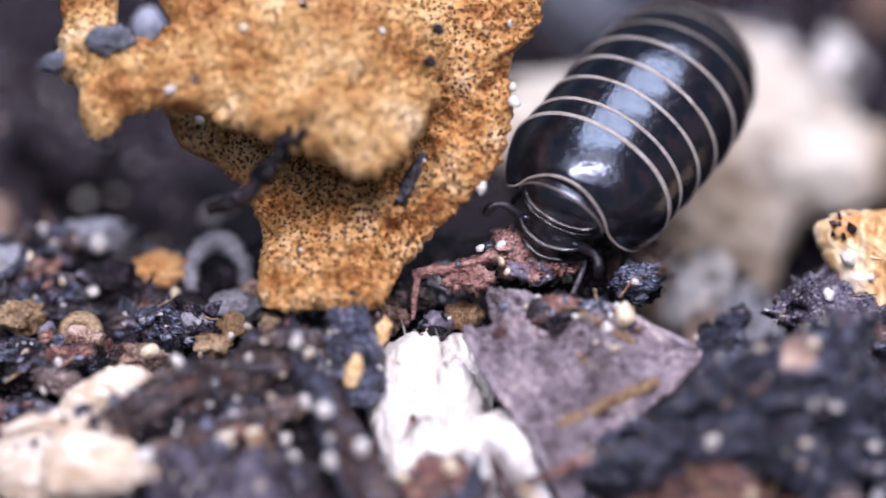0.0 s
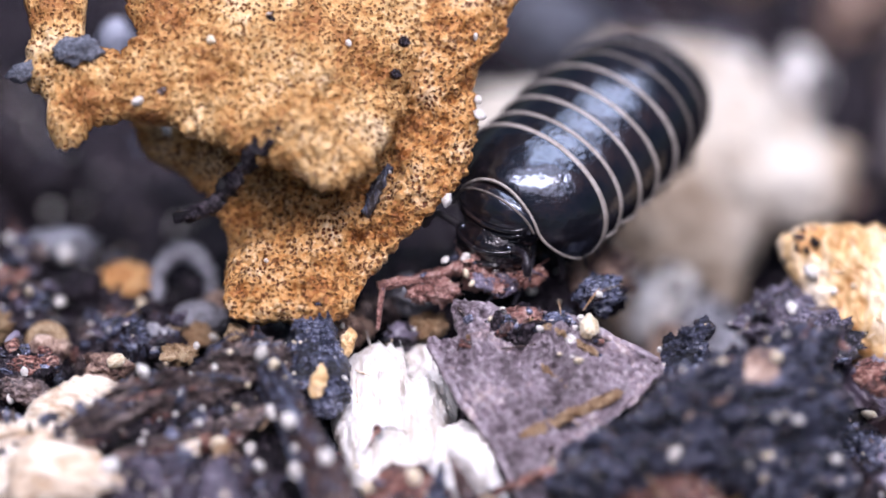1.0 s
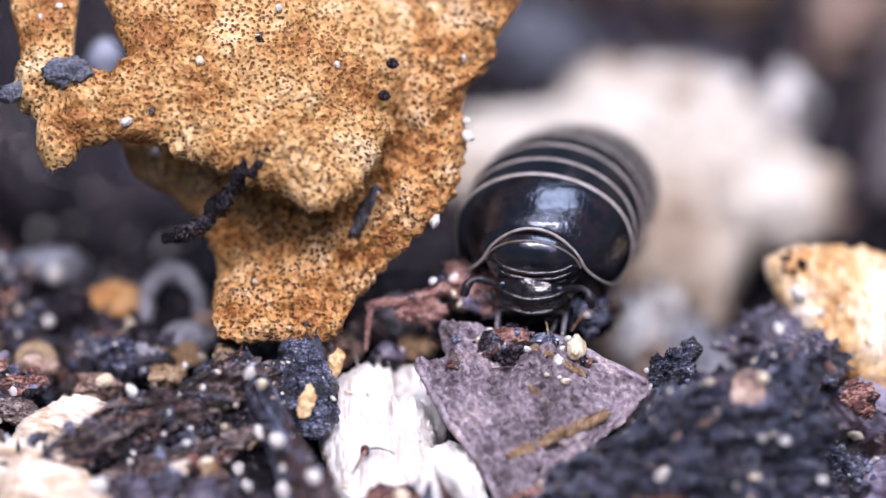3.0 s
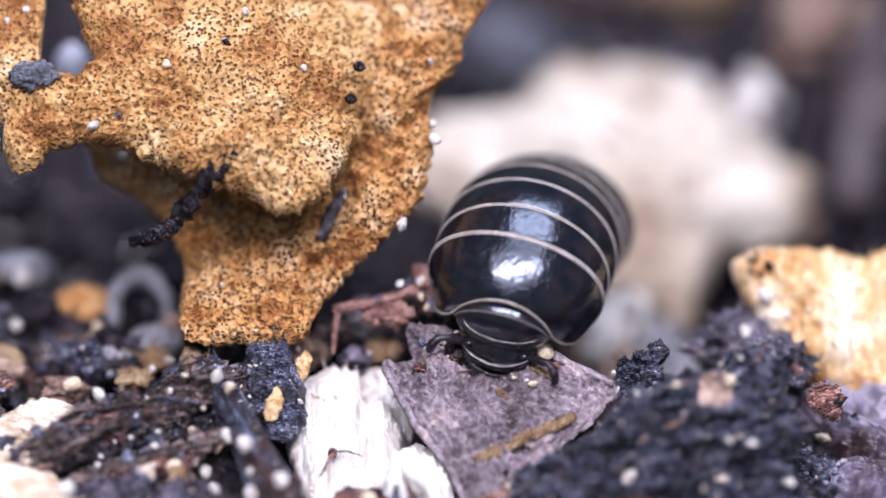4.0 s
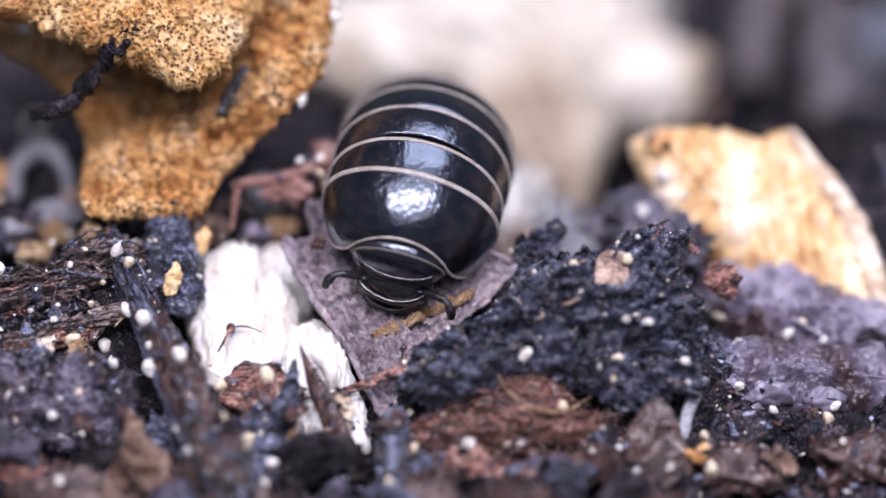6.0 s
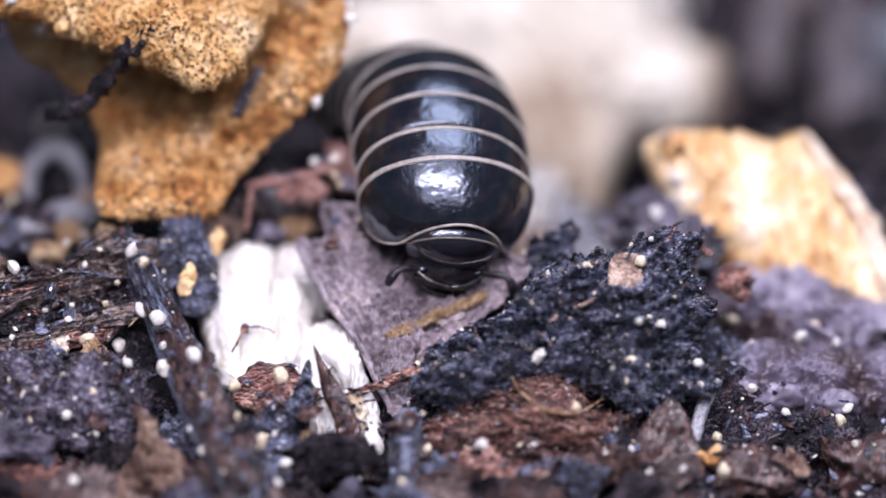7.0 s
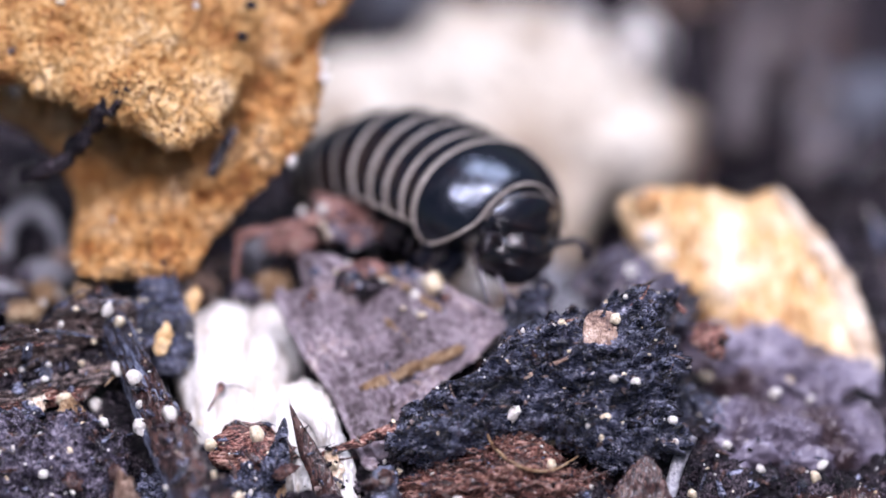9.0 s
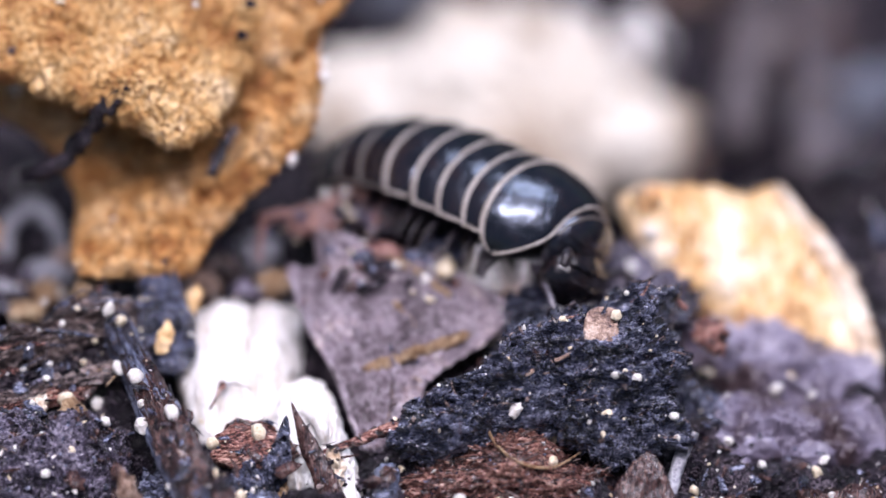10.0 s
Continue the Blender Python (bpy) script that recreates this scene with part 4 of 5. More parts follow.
for stem, r, run in zip(stems, (0.7, 0.9), ((0.7, 9.0, -0.4), (0.2, 9.0, -1.2))):
    for k, side in enumerate((-0.55, 0.05, 0.6)):
        start = Vector((side * r, 0.5 + k, 0.78 * r * math.cos(side)))
        part("bark_ridge", rod([start, start + Vector(run) * 0.5 + Vector((0.06, 0, 0.02)), start + Vector(run)], [0.1, 0.17, 0.08], 7, 0.5, k, 12), BARK, stem, "dark ridge of bark")


for pts in ([(-2.4, 2.0, 0.75), (-0.4, 0.8, 0.85), (1.6, -0.8, 0.75), (2.6, -3.0, 0.35)], [(-0.4, 0.8, 0.85), (1.2, 1.2, 0.65), (2.8, 0.6, 0.4)]):
    part("vein", rod(pts, [0.1] * (len(pts) - 1) + [0.05], 6, 0.3, 4, 10), LILAC, lilac_leaf)
part("vein", rod([(-1.8, 0.6, 0.45), (0.0, 0.5, 0.65), (1.6, 0.4, 0.6), (3.0, 0.3, 0.35)], [0.08, 0.1, 0.08, 0.05], 6, 0.3, 6, 10), LILAC, leaf_scrap)

# crumbs and dust too many to count, dropped onto the dark pieces
def scatter(name, count, sizes, mats, label, seed, bare, box=None):
    rng = random.Random(seed)
    bpy.context.view_layer.update()
    graph = bpy.context.evaluated_depsgraph_get()
    ball = bmesh.new()
    bmesh.ops.create_icosphere(ball, subdivisions=1, radius=1)
    vs = [v.co.copy() for v in ball.verts]
    fs = [[v.index for v in f.verts] for f in ball.faces]
    ball.free()
    verts, faces, slots = [], [], []
    for n in range(count):
        if box:
            x, y = rng.uniform(box[0], box[1]), rng.uniform(box[2], box[3])
        elif rng.random() < 0.75:
            x, y = rng.uniform(-22, 18), rng.uniform(-18.5, 6)
        else:
            x, y = rng.uniform(-24, 26), rng.uniform(4, 34)
        hit, at, normal, _, ob, _ = scene.ray_cast(graph, Vector((x * MM, y * MM, 0.02)), Vector((0, 0, -1)))
        if not hit or any(ob.name.startswith(b) for b in bare):
            continue
        at = at / MM
        r = rng.uniform(*sizes) * (1.6 if y > 6 else 1) * (1.5 if rng.random() < 0.12 else 1)
        sx, sy, sz = r * rng.uniform(0.3, 0.8), r * rng.uniform(0.5, 1.2), r * rng.uniform(0.8, 2.6)
        turn = Euler((rng.uniform(0, 6), rng.uniform(0, 6), rng.uniform(0, 6))).to_matrix()
        base = len(verts)
        off = Vector((n * 1.7, n * 0.3, 0))
        for v in vs:
            k = 1 + 0.9 * noise.noise(v * 1.9 + off)
            p = turn @ Vector((v.x * sx, v.y * sy, v.z * sz)) * k
            verts.append((at + p + Vector((0, 0, r * 0.25))) * MM)
        faces += [[base + i for i in f] for f in fs]
        slots += [rng.choice(range(len(mats)))] * len(fs)
    me = bpy.data.meshes.new(name)
    me.from_pydata(verts, [], faces)
    for m in mats:
        me.materials.append(m)
    me.polygons.foreach_set("material_index", slots)
    return tagged(new(name, me), label, "soil", kind="stuff")


def fibres(name, count, box, host, along, length, width, mats, label, seed):
    """Torn wood fibres that lie on, and stick out of, the rotten pieces."""
    rng = random.Random(seed)
    bpy.context.view_layer.update()
    graph = bpy.context.evaluated_depsgraph_get()
    verts, faces, slots = [], [], []
    for n in range(count * 6):
        if len(slots) >= count * 6:
            break
        x, y = rng.uniform(box[0], box[1]), rng.uniform(box[2], box[3])
        hit, at, normal, _, ob, _ = scene.ray_cast(graph, Vector((x * MM, y * MM, 0.02)), Vector((0, 0, -1)))
        if not hit or (ob.name != host.name if host else any(ob.name.startswith(b) for b in LIGHT_THINGS)):
            continue
        at = at / MM
        d = Vector(along) + Vector((rng.gauss(0, 0.35), rng.gauss(0, 0.35), rng.gauss(0, 0.35)))
        d = (d - normal * d.dot(normal) * 0.75).normalized()
        u = d.cross(normal).normalized()
        w = d.cross(u)
        half, r = rng.uniform(*length) / 2, rng.uniform(*width)
        base = len(verts)
        bow = normal * rng.uniform(-0.1, 0.25) * half
        for k, f in ((-1, 0.35), (0, 1.0), (1, 0.3)):
            c = at + normal * r * 0.6 + d * half * k + (bow if k else Vector())
            for a in range(4):
                q = a * math.pi / 2 + n
                verts.append((c + (u * math.cos(q) + w * math.sin(q) * 0.6) * r * f) * MM)
        for k in (0, 4):
            for a in range(4):
                b = (a + 1) % 4
                faces.append([base + k + a, base + k + b, base + k + 4 + b, base + k + 4 + a])
        slots += [rng.randrange(len(mats))] * 8
    me = bpy.data.meshes.new(name)
    me.from_pydata(verts, [], faces)
    for m in mats:
        me.materials.append(m)
    me.polygons.foreach_set("material_index", slots)
    ob = tagged(new(name, me), label, "" if host else "litter", kind="stuff")
    if not host:
        return ob
    ob.parent = host
    ob.matrix_basis = host.matrix_basis.inverted()
    return ob


LIGHT_THINGS = ("lower_lobe", "upper_lobe", "side_lobe", "wood_chip", "pulp", "leaf_fragment", "rim_vein", "straw", "seed", "cream", "pebble", "pale", "snail", "orange", "bark_flake", "root_hair", "black_twig", "stone_chip", "bark_splinter")
DARK_THINGS = ("rotten", "bark_chunk", "splinter", "bark_splinter", "red_", "stem", "side_shoot", "crumb", "wood_stub", "soil_clump.0", "stone_chip")
scatter("soil_crumbs", 5200, (0.05, 0.19), (SOIL, SOIL, SOIL, CHAR, SOIL, BROWNSHINE), "loose dark soil crumbs and bark bits", 3, LIGHT_THINGS + DARK_THINGS)
scatter("soil_dust", 8000, (0.025, 0.1), (CHAR, CHAR, CHAR_SMOOTH, SOIL, BARK), "fine black crumbs clinging to rotten wood", 5, LIGHT_THINGS + ("ground", "soil_crumbs"))
scatter("litter_bits", 950, (0.1, 0.38), (CHAR, PURPLE, BARK, CHAR_SMOOTH, REDBARK, CHAR), "blue-black bark bits heaped on the soil beside the fungus", 15, LIGHT_THINGS + ("rotten", "bark_chunk", "stone_chip", "black_twig", "bark_splinter"), (-22, -9.5, -9, 4))
scatter("litter_bits", 260, (0.08, 0.3), (CHAR, SOIL, BROWNSHINE, SOIL, BROWNSHINE), "dark bark bits strewn at the front", 16, LIGHT_THINGS + ("rotten", "bark_chunk", "stone_chip", "black_twig", "bark_splinter"), (-14, 15, -18, -11))
# pale specks: mineral grains, with extra ones added as painted wet glints
scatter("pale_dust", 110, (0.06, 0.15), (GRAIN, CREAMGRAIN, ROOT, LILAC), "pale grains, some standing for wet glints, on the soil beside the fungus", 17, LIGHT_THINGS, (-22, -9.5, -6, 4))
scatter("pale_dust", 2000, (0.02, 0.06), (GRAIN, GRAIN, CREAMGRAIN), "tiny white grains, some standing for glints, sprinkled over dark litter", 4, LIGHT_THINGS)

fibres("fibre_tuft", 130, (0, 12.5, -13.5, -6.2), chunk, (0.8, 0.55, 0.3), (0.2, 0.8), (0.03, 0.09), (CHAR, CHAR, CHAR_SMOOTH, SOIL, BARK), "black torn fibres on the rotten wood chunk", 7)
fibres("fibre_tuft", 70, (-15.5, -6, -11.5, -4.5), bark_left, (0.95, 0.35, 0.1), (0.5, 1.8), (0.04, 0.12), (BARK, BARK, CHAR, REDBARK), "dark brown fibres of the bark sliver", 8)
fibres("fibre_tuft", 40, (-8.5, -2.5, -17, -4), stick, (0.35, -0.9, 0.0), (0.4, 1.6), (0.02, 0.06), (CHAR_SMOOTH, CHAR), "blue-black fibres along the splintered stick", 9)
fibres("fibre_tuft", 700, (0.5, 8.5, -16, -10.5), bark_red, (0.9, 0.3, 0.0), (0.25, 1.1), (0.02, 0.06), (REDBARK, REDBARK, BARK), "red-brown torn bark fibres", 10)
fibres("fibre_tuft", 30, (-7, -0.5, -10.5, -3.5), white_chip, (0.25, -0.95, 0.1), (0.4, 1.6), (0.02, 0.06), (WHITEWOOD, WHITEWOOD, CREAM), "white torn fibres along the wood chip", 13)
fibres("fibre_tuft", 60, (-18, -11.5, -12, -8), shaving, (0.9, 0.3, 0.0), (0.5, 1.8), (0.02, 0.06), (CREAM, WHITEWOOD), "cream fibres along the shaving", 14)
fibres("fibre_tuft", 60, (10, 17, -6, 0.2), chip, (0.3, -0.9, 0.3), (0.3, 0.9), (0.02, 0.06), (TAN, CREAM), "tan fibres along the chip", 15)
fibres("litter_shards", 190, (-13, 13, -17.5, -9), None, (0.5, -0.6, 0.3), (0.3, 1.3), (0.03, 0.11), (CHAR, SOIL, BROWNSHINE, BROWNSHINE, BARK), "dark splinters and bark shards strewn over the front soil", 11)
fibres("litter_shards", 260, (-20, 15, -9, 4), None, (0.7, 0.3, 0.2), (0.3, 1.2), (0.03, 0.1), (CHAR, CHAR_SMOOTH, REDBARK, BARK, BARK, STRAW), "dark splinters and bark shards between the larger pieces", 12)

# ---------------------------------------------------------------- white grains: x, y, z and radius in millimetres
FUNGUS_GRAINS = [
    (-9.29, 0.35, 8.08, 0.23), (-11.6, -0.94, 6.67, 0.27), (-10.81, -0.81, 5.35, 0.22), (-0.86, 0.49, 4.75, 0.29), (-0.91, 1.13, 4.8, 0.22), (-10.93, 9.83, -8.32, 0.29), (-1.92, -1.59, 3, 0.27),
    (-8.45, -1.88, 4.74, 0.19), (-13.77, 2.97, 8.15, 0.17), (-14.38, 2.68, 7.95, 0.15), (-16.29, 19.57, -11.18, 0.16), (-4.97, 0.9, 7.43, 0.16), (-0.97, 2.24, 6.5, 0.17), (-7.64, -2.29, 1.1, 0.1),
    (-3.71, -0.36, 3.09, 0.09), (-6.8, 2.05, 8.79, 0.16),
]
LEFT_GRAINS = [
    (-14.23, 2.49, -2.86, 0.36), (-16.02, 2.83, -2.5, 0.25), (-15.11, 10.01, -7.72, 0.23), (-14.39, -0.32, -2.37, 0.29), (-15.31, 0.43, -2.61, 0.21), (-11.73, -0.79, -2.1, 0.28), (-15.28, -5.48, -0.66, 0.17),
    (-12.43, -3.51, -2.02, 0.35), (-11.45, -7.68, 1.35, 0.3), (-7.33, -4.56, 0.43, 0.22), (-7.73, -6.73, 1.23, 0.32), (-15.72, -6.47, -0.92, 0.19), (-12.45, -10.36, -0.25, 0.47), (-9.11, -8.39, -1.02, 0.27),
    (-8.12, -10.96, 1, 0.32), (-7.79, -10.94, 0.28, 0.28), (-9.39, -2.72, -1.78, 0.22), (-10.88, -3.49, -2.17, 0.22), (-6.85, -9.63, 0.99, 0.33), (-6.63, -10.7, -0.1, 0.36), (-9.7, -9.27, 0.6, 0.14),
    (-8.18, -8.24, 1.23, 0.16),
]
TWIG_GRAINS = [
    (-1.99, -2.05, 0.86, 0.18), (-1.33, -2.0, 0.9, 0.22), (-1.33, -2.64, 0.82, 0.2), (-1.15, -2.9, 0.61, 0.14),
]
MIDDLE_GRAINS = [
    (0.75, -1.35, -1.12, 0.2), (2.3, -0.92, -2.67, 0.17), (3.8, 0.91, -2.44, 0.25), (2.87, -0.54, -2.03, 0.17), (-5.26, -3.42, -0.68, 0.13), (-5.15, -5.55, -0.96, 0.13), (4.77, -5.37, -0.01, 0.13),
    (5.46, -6.34, 0.05, 0.15), (9.01, -2.21, -1.12, 0.25), (9.65, -1.16, -0.59, 0.3), (10.36, -1.91, -0.71, 0.2), (11, -1.63, -0.74, 0.13), (11.4, -7.84, -0.68, 0.3), (8.98, -10.46, 1.63, 0.22),
    (-1.9, -5.5, -2.31, 0.13),
]
LEAF_GRAINS = [
    (0.97, -5.05, 0.63, 0.2), (-0.56, -4.7, 0.73, 0.11), (2, -6.05, 0.32, 0.11), (1.95, -5.42, 0.45, 0.27), (2.2, -6.3, 0.4, 0.24), (2.1, -4.75, 0.35, 0.18), (2.85, -4.95, 0.3, 0.14), (-0.2, -4.2, 0.7, 0.12), (1.6, -6.05, 0.45, 0.1),
]
CHUNK_GRAINS = [
    (5.13, -10.67, 0.47, 0.31), (8.29, -9.83, 1.2, 0.18), (8.03, -10.77, 0.43, 0.2), (7.47, -10.77, 0.08, 0.12), (7.9, -10.89, -0.34, 0.16), (10.16, -10.8, 0.31, 0.24), (10.25, -10.8, -0.62, 0.15),
    (8.35, -8.52, 2.54, 0.23), (8.69, -7.33, 2.4, 0.13), (6.64, -7.88, 1.82, 0.13), (4.9, -5.97, -0.09, 0.15),
]
CHUNK_FRONT_GRAINS = [
    (6.31, -11.91, -0.58, 0.26), (6.37, -10.8, -0.73, 0.19), (3.36, -13.2, -0.97, 0.27), (4.56, -13.11, -1.09, 0.13), (1.65, -13.49, -0.92, 0.22), (1.5, -10.99, -1.76, 0.17), (1.07, -12.32, -0.16, 0.11),
    (9.65, -13.86, -1.37, 0.19), (10.94, -13.94, -1.36, 0.36), (10.79, -12.17, -1.64, 0.28), (6.88, -9.27, 1.85, 0.09), (9.41, -9.32, 1.76, 0.09),
]
RIGHT_GRAINS = [
    (13.55, -7.51, -1.65, 0.27), (14.72, -7.41, -2, 0.21), (14.7, -10.2, -2.72, 0.26), (14.96, -9.89, -2.48, 0.2), (15.13, -13.03, -1.1, 0.22), (11.93, -9.5, -1.97, 0.24), (12.99, -10.21, -2.35, 0.19),
    (11.96, -7.26, -2.07, 0.12), (14.07, -6.96, -1.58, 0.16), (8.6, -13.98, -1.38, 0.13), (7.24, -13.47, -1.08, 0.12), (7.57, -12.57, -0.91, 0.1), (5.69, -13.4, -0.94, 0.1),
]
STICK_GRAINS = [
    (-7.36, -7.03, 1.01, 0.27), (-9.87, -2.87, -1.97, 0.14), (-9.21, -7.35, 1.17, 0.13), (-7.41, -8.45, 0.26, 0.27), (-6.68, -10.42, 0.57, 0.18), (-5.7, -10.68, 0.46, 0.29), (-9.67, -12.44, -0.52, 0.19),
    (-11.26, -3.41, -1.62, 0.11), (-8.75, -6.45, 1.03, 0.11),
]
FRONT_GRAINS = [
    (-4.43, -10.89, -0.73, 0.33), (-4.32, -12.01, -0.92, 0.2), (-2.99, -10.93, -0.2, 0.29), (-4.78, -8.93, -1.62, 0.12), (-3.59, -13.62, -0.55, 0.29), (-3.15, -13.32, -0.5, 0.14), (-2.78, -14.27, -0.84, 0.23),
    (-3.01, -14.8, -1.11, 0.19), (-0.51, -10.78, -1.66, 0.18), (-10.41, -9.04, 0.72, 0.18), (-9.6, -8.69, 0.66, 0.14), (-8.53, -8.56, 0.61, 0.14), (-10.65, -11.94, 0.09, 0.13), (-8.85, -12.05, 0.14, 0.17),
    (-8.74, -12.89, -0.88, 0.13), (-10.11, -10.86, 1.03, 0.12), (-5.4, -13.1, -1.35, 0.17), (-5.79, -12.33, -1.17, 0.15), (-2, -9.55, -0.82, 0.11), (0.85, -15.07, -0.8, 0.17), (-0.45, -13.87, -1.87, 0.13),
    (-11.46, -10.84, 1.25, 0.15), (-9.37, -14.28, -1.53, 0.2),
]


def grain_mesh(seed):
    bm = clod(1, 1, 1, 0.34, 1.3, seed, 2, 0.3)
    ob_mesh = bpy.data.meshes.new("sand_grain")
    bmesh.ops.scale(bm, vec=(MM, MM, MM), verts=bm.verts)
    bm.to_mesh(ob_mesh)
    bm.free()
    return ob_mesh


GRAIN_MESHES = []
for k in range(7):
    me = grain_mesh(100 + k)
    me.materials.append(CREAMGRAIN if k in (2, 5) else GRAIN)
    if k % 2:
        me.shade_smooth()
    GRAIN_MESHES.append(me)


def sprinkle(rows, host, seed):
    """White grains as things of their own, or as parts of the piece that carries them."""
    rng = random.Random(seed)
    for x, y, z, r in rows:
        me, r = GRAIN_MESHES[rng.randrange(7)], r * 0.9
        ob = new("sand_grain", me)
        if not host:
            x, y, z = rest((x, y, z), r * 0.45)
        m = pose(x * MM, y * MM, z * MM, rng.uniform(0, 360), rng.uniform(0, 360), rng.uniform(0, 360))
        m = m @ Matrix.Diagonal((r * rng.uniform(0.75, 1.15), r * rng.uniform(0.6, 0.95), r * rng.uniform(0.5, 0.85), 1))
        if host:
            ob.parent = host
            ob.matrix_basis = host.matrix_basis.inverted() @ m
        else:
            ob.matrix_basis = m
            pale = me.materials[0] is GRAIN
            size = "coarse" if r > 0.25 else "small"
            tagged(ob, f"{size} {'white' if pale else 'cream'} mineral grain lying on the litter", "grain", "white grains on the litter")


for n, rows in enumerate((FUNGUS_GRAINS, LEFT_GRAINS, MIDDLE_GRAINS, CHUNK_GRAINS, CHUNK_FRONT_GRAINS, RIGHT_GRAINS, STICK_GRAINS, FRONT_GRAINS)):
    sprinkle(rows, None, 20 + n)
sprinkle(TWIG_GRAINS, twig, 40)
sprinkle(LEAF_GRAINS, leaf, 41)

# ---------------------------------------------------------------- the pill millipede
SEG = 1.02  # exposed length of a back plate
HALF_W, HIGH = 3.0, 2.5


def shell_point(c, u, front, rear, half_w, high, front_scale, curve, sweep, lobes, lobes_rear, hump=0.0, lift=0.0):
    """A point of a back plate: c from -1 to 1 over the back, u from 0 at the front edge to 1 at the rear edge."""
    a = radians(sweep) * c
    xr = rear + lobes_rear * (1 - math.sqrt(max(0.0, 1 - abs(c) ** 5))) if hump else rear + lobes_rear * abs(c) ** 6
    if hump:  # the shield: domed towards its front, with a round lobe hanging at each side
        k = max(0.0, (abs(c) - hump) / (1 - hump))
        xf = xr + (front - xr) * math.sqrt(max(0.0, 1 - k ** lobes))
        x = xf + (xr - xf) * u
        s = front_scale + (1 - front_scale) * (1 - max(0.0, min(1.0, (x - rear) / (front - rear))) ** curve) ** 0.68
        rise = s + (0.12 - 0.267 * (s - front_scale)) * math.cos(a) ** 2 if abs(a) < 1.57 else s
        return Vector((x, (half_w * s + lift) * math.sin(a), (high * rise + lift) * math.cos(a)))
    xf = front - lobes * abs(c) ** 6
    s = front_scale + (1 - front_scale) * math.sin(max(0.0, min(1.0, u)) * math.pi / 2) ** curve
    s = 1 - (1 - s) * (1 - 0.35 * abs(c) ** 2.2)
    return Vector((xf + (xr - xf) * u, (half_w * s + lift) * math.sin(a), (high * s + lift) * math.cos(a)))


def shell(*shape, thick=0.12, nu=10, nv=48, u0=0.0, u1=1.0, lift=0.0, widen=0.0):
    """A curved back plate with thickness, or a strip of it from u0 to u1 that widens down the sides."""
    bm = bmesh.new()
    skins = []
    for inset in (0.0, thick):
        rows = []
        for i in range(nu + 1):
            row = []
            for j in range(nv + 1):
                c = 2 * j / nv - 1
                c = math.sin(c * math.pi / 2) if len(shape) == 10 else c  # closer steps round the shield's lobes
                ua = max(0.02, u0 - widen * abs(c) ** 2.5) if widen else u0
                row.append(bm.verts.new(shell_point(c, ua + (u1 - ua) * i / nu, *shape, lift=lift - inset)))
            rows.append(row)
        skins.append(rows)
    out, inn = skins
    for i in range(nu):
        for j in range(nv):
            bm.faces.new((out[i][j], out[i][j + 1], out[i + 1][j + 1], out[i + 1][j]))
            bm.faces.new((inn[i][j], inn[i + 1][j], inn[i + 1][j + 1], inn[i][j + 1]))
    for i in range(nu):
        bm.faces.new((out[i][0], out[i + 1][0], inn[i + 1][0], inn[i][0]))
        bm.faces.new((out[i][nv], inn[i][nv], inn[i + 1][nv], out[i + 1][nv]))
    for j in range(nv):
        bm.faces.new((out[0][j], inn[0][j], inn[0][j + 1], out[0][j + 1]))
        bm.faces.new((out[nu][j], out[nu][j + 1], inn[nu][j + 1], inn[nu][j]))
    bmesh.ops.recalc_face_normals(bm, faces=bm.faces)
    return bm


def edge_tube(shape, side, front=False, radius=0.075):
    """The thickened rim along a plate's side edge, or along its whole front edge."""
    if front:
        pts = [shell_point(math.sin((k / 24 - 1) * math.pi / 2), 0.01, *shape) for k in range(49)]
    else:
        pts = [shell_point(side, k / 5, *shape) for k in range(6)]
    return rod(pts, [radius * (0.7 if front else 1.0)] * len(pts), 8, 0, 0, 3)


millipede = new("pill_millipede")
millipede.scale = (0.955, 0.955, 0.955)
tagged(millipede, "glossy black pill millipede with pale-edged back plates", "millipede")
plates, legs = [], []


def add_leg(plate, x, side, k):
    leg = part("leg", rod([(0, 0, 0), (0.05, side * 0.75, -0.3), (0.12, side * 1.15, -0.9), (0.2, side * 1.25, -1.5)], [0.17, 0.14, 0.1, 0.04], 7, 0, 0, 4), LEG, plate)
    leg.matrix_basis = pose(x * MM, side * 0.9 * MM, -0.2 * MM)
    legs.append((leg, x, side, k, 0.9, -0.5))


SHIELD = (1.42, -0.8, HALF_W, HIGH, 0.55, 1.7, 116, 3.0, 0.9, 0.56)
shield = part("shield", shell(*SHIELD, nu=18, nv=64), CUTICLE, millipede)
part("margin", shell(*SHIELD, nu=3, nv=64, u0=0.935, u1=1.005, lift=0.025, widen=0.06), MARGIN, shield, "pale grey rim")
part("margin", edge_tube(SHIELD, 0, True), MARGIN, shield, "pale grey rim")
plates.append(shield)
SIZES = [0.985, 0.995, 0.99, 0.98, 0.96, 0.925, 0.87, 0.79, 0.69]
GAPS = [1, 1, 0.98, 0.96, 0.92, 0.8, 0.65, 0.55, 0.5]  # how far each ring follows the one before
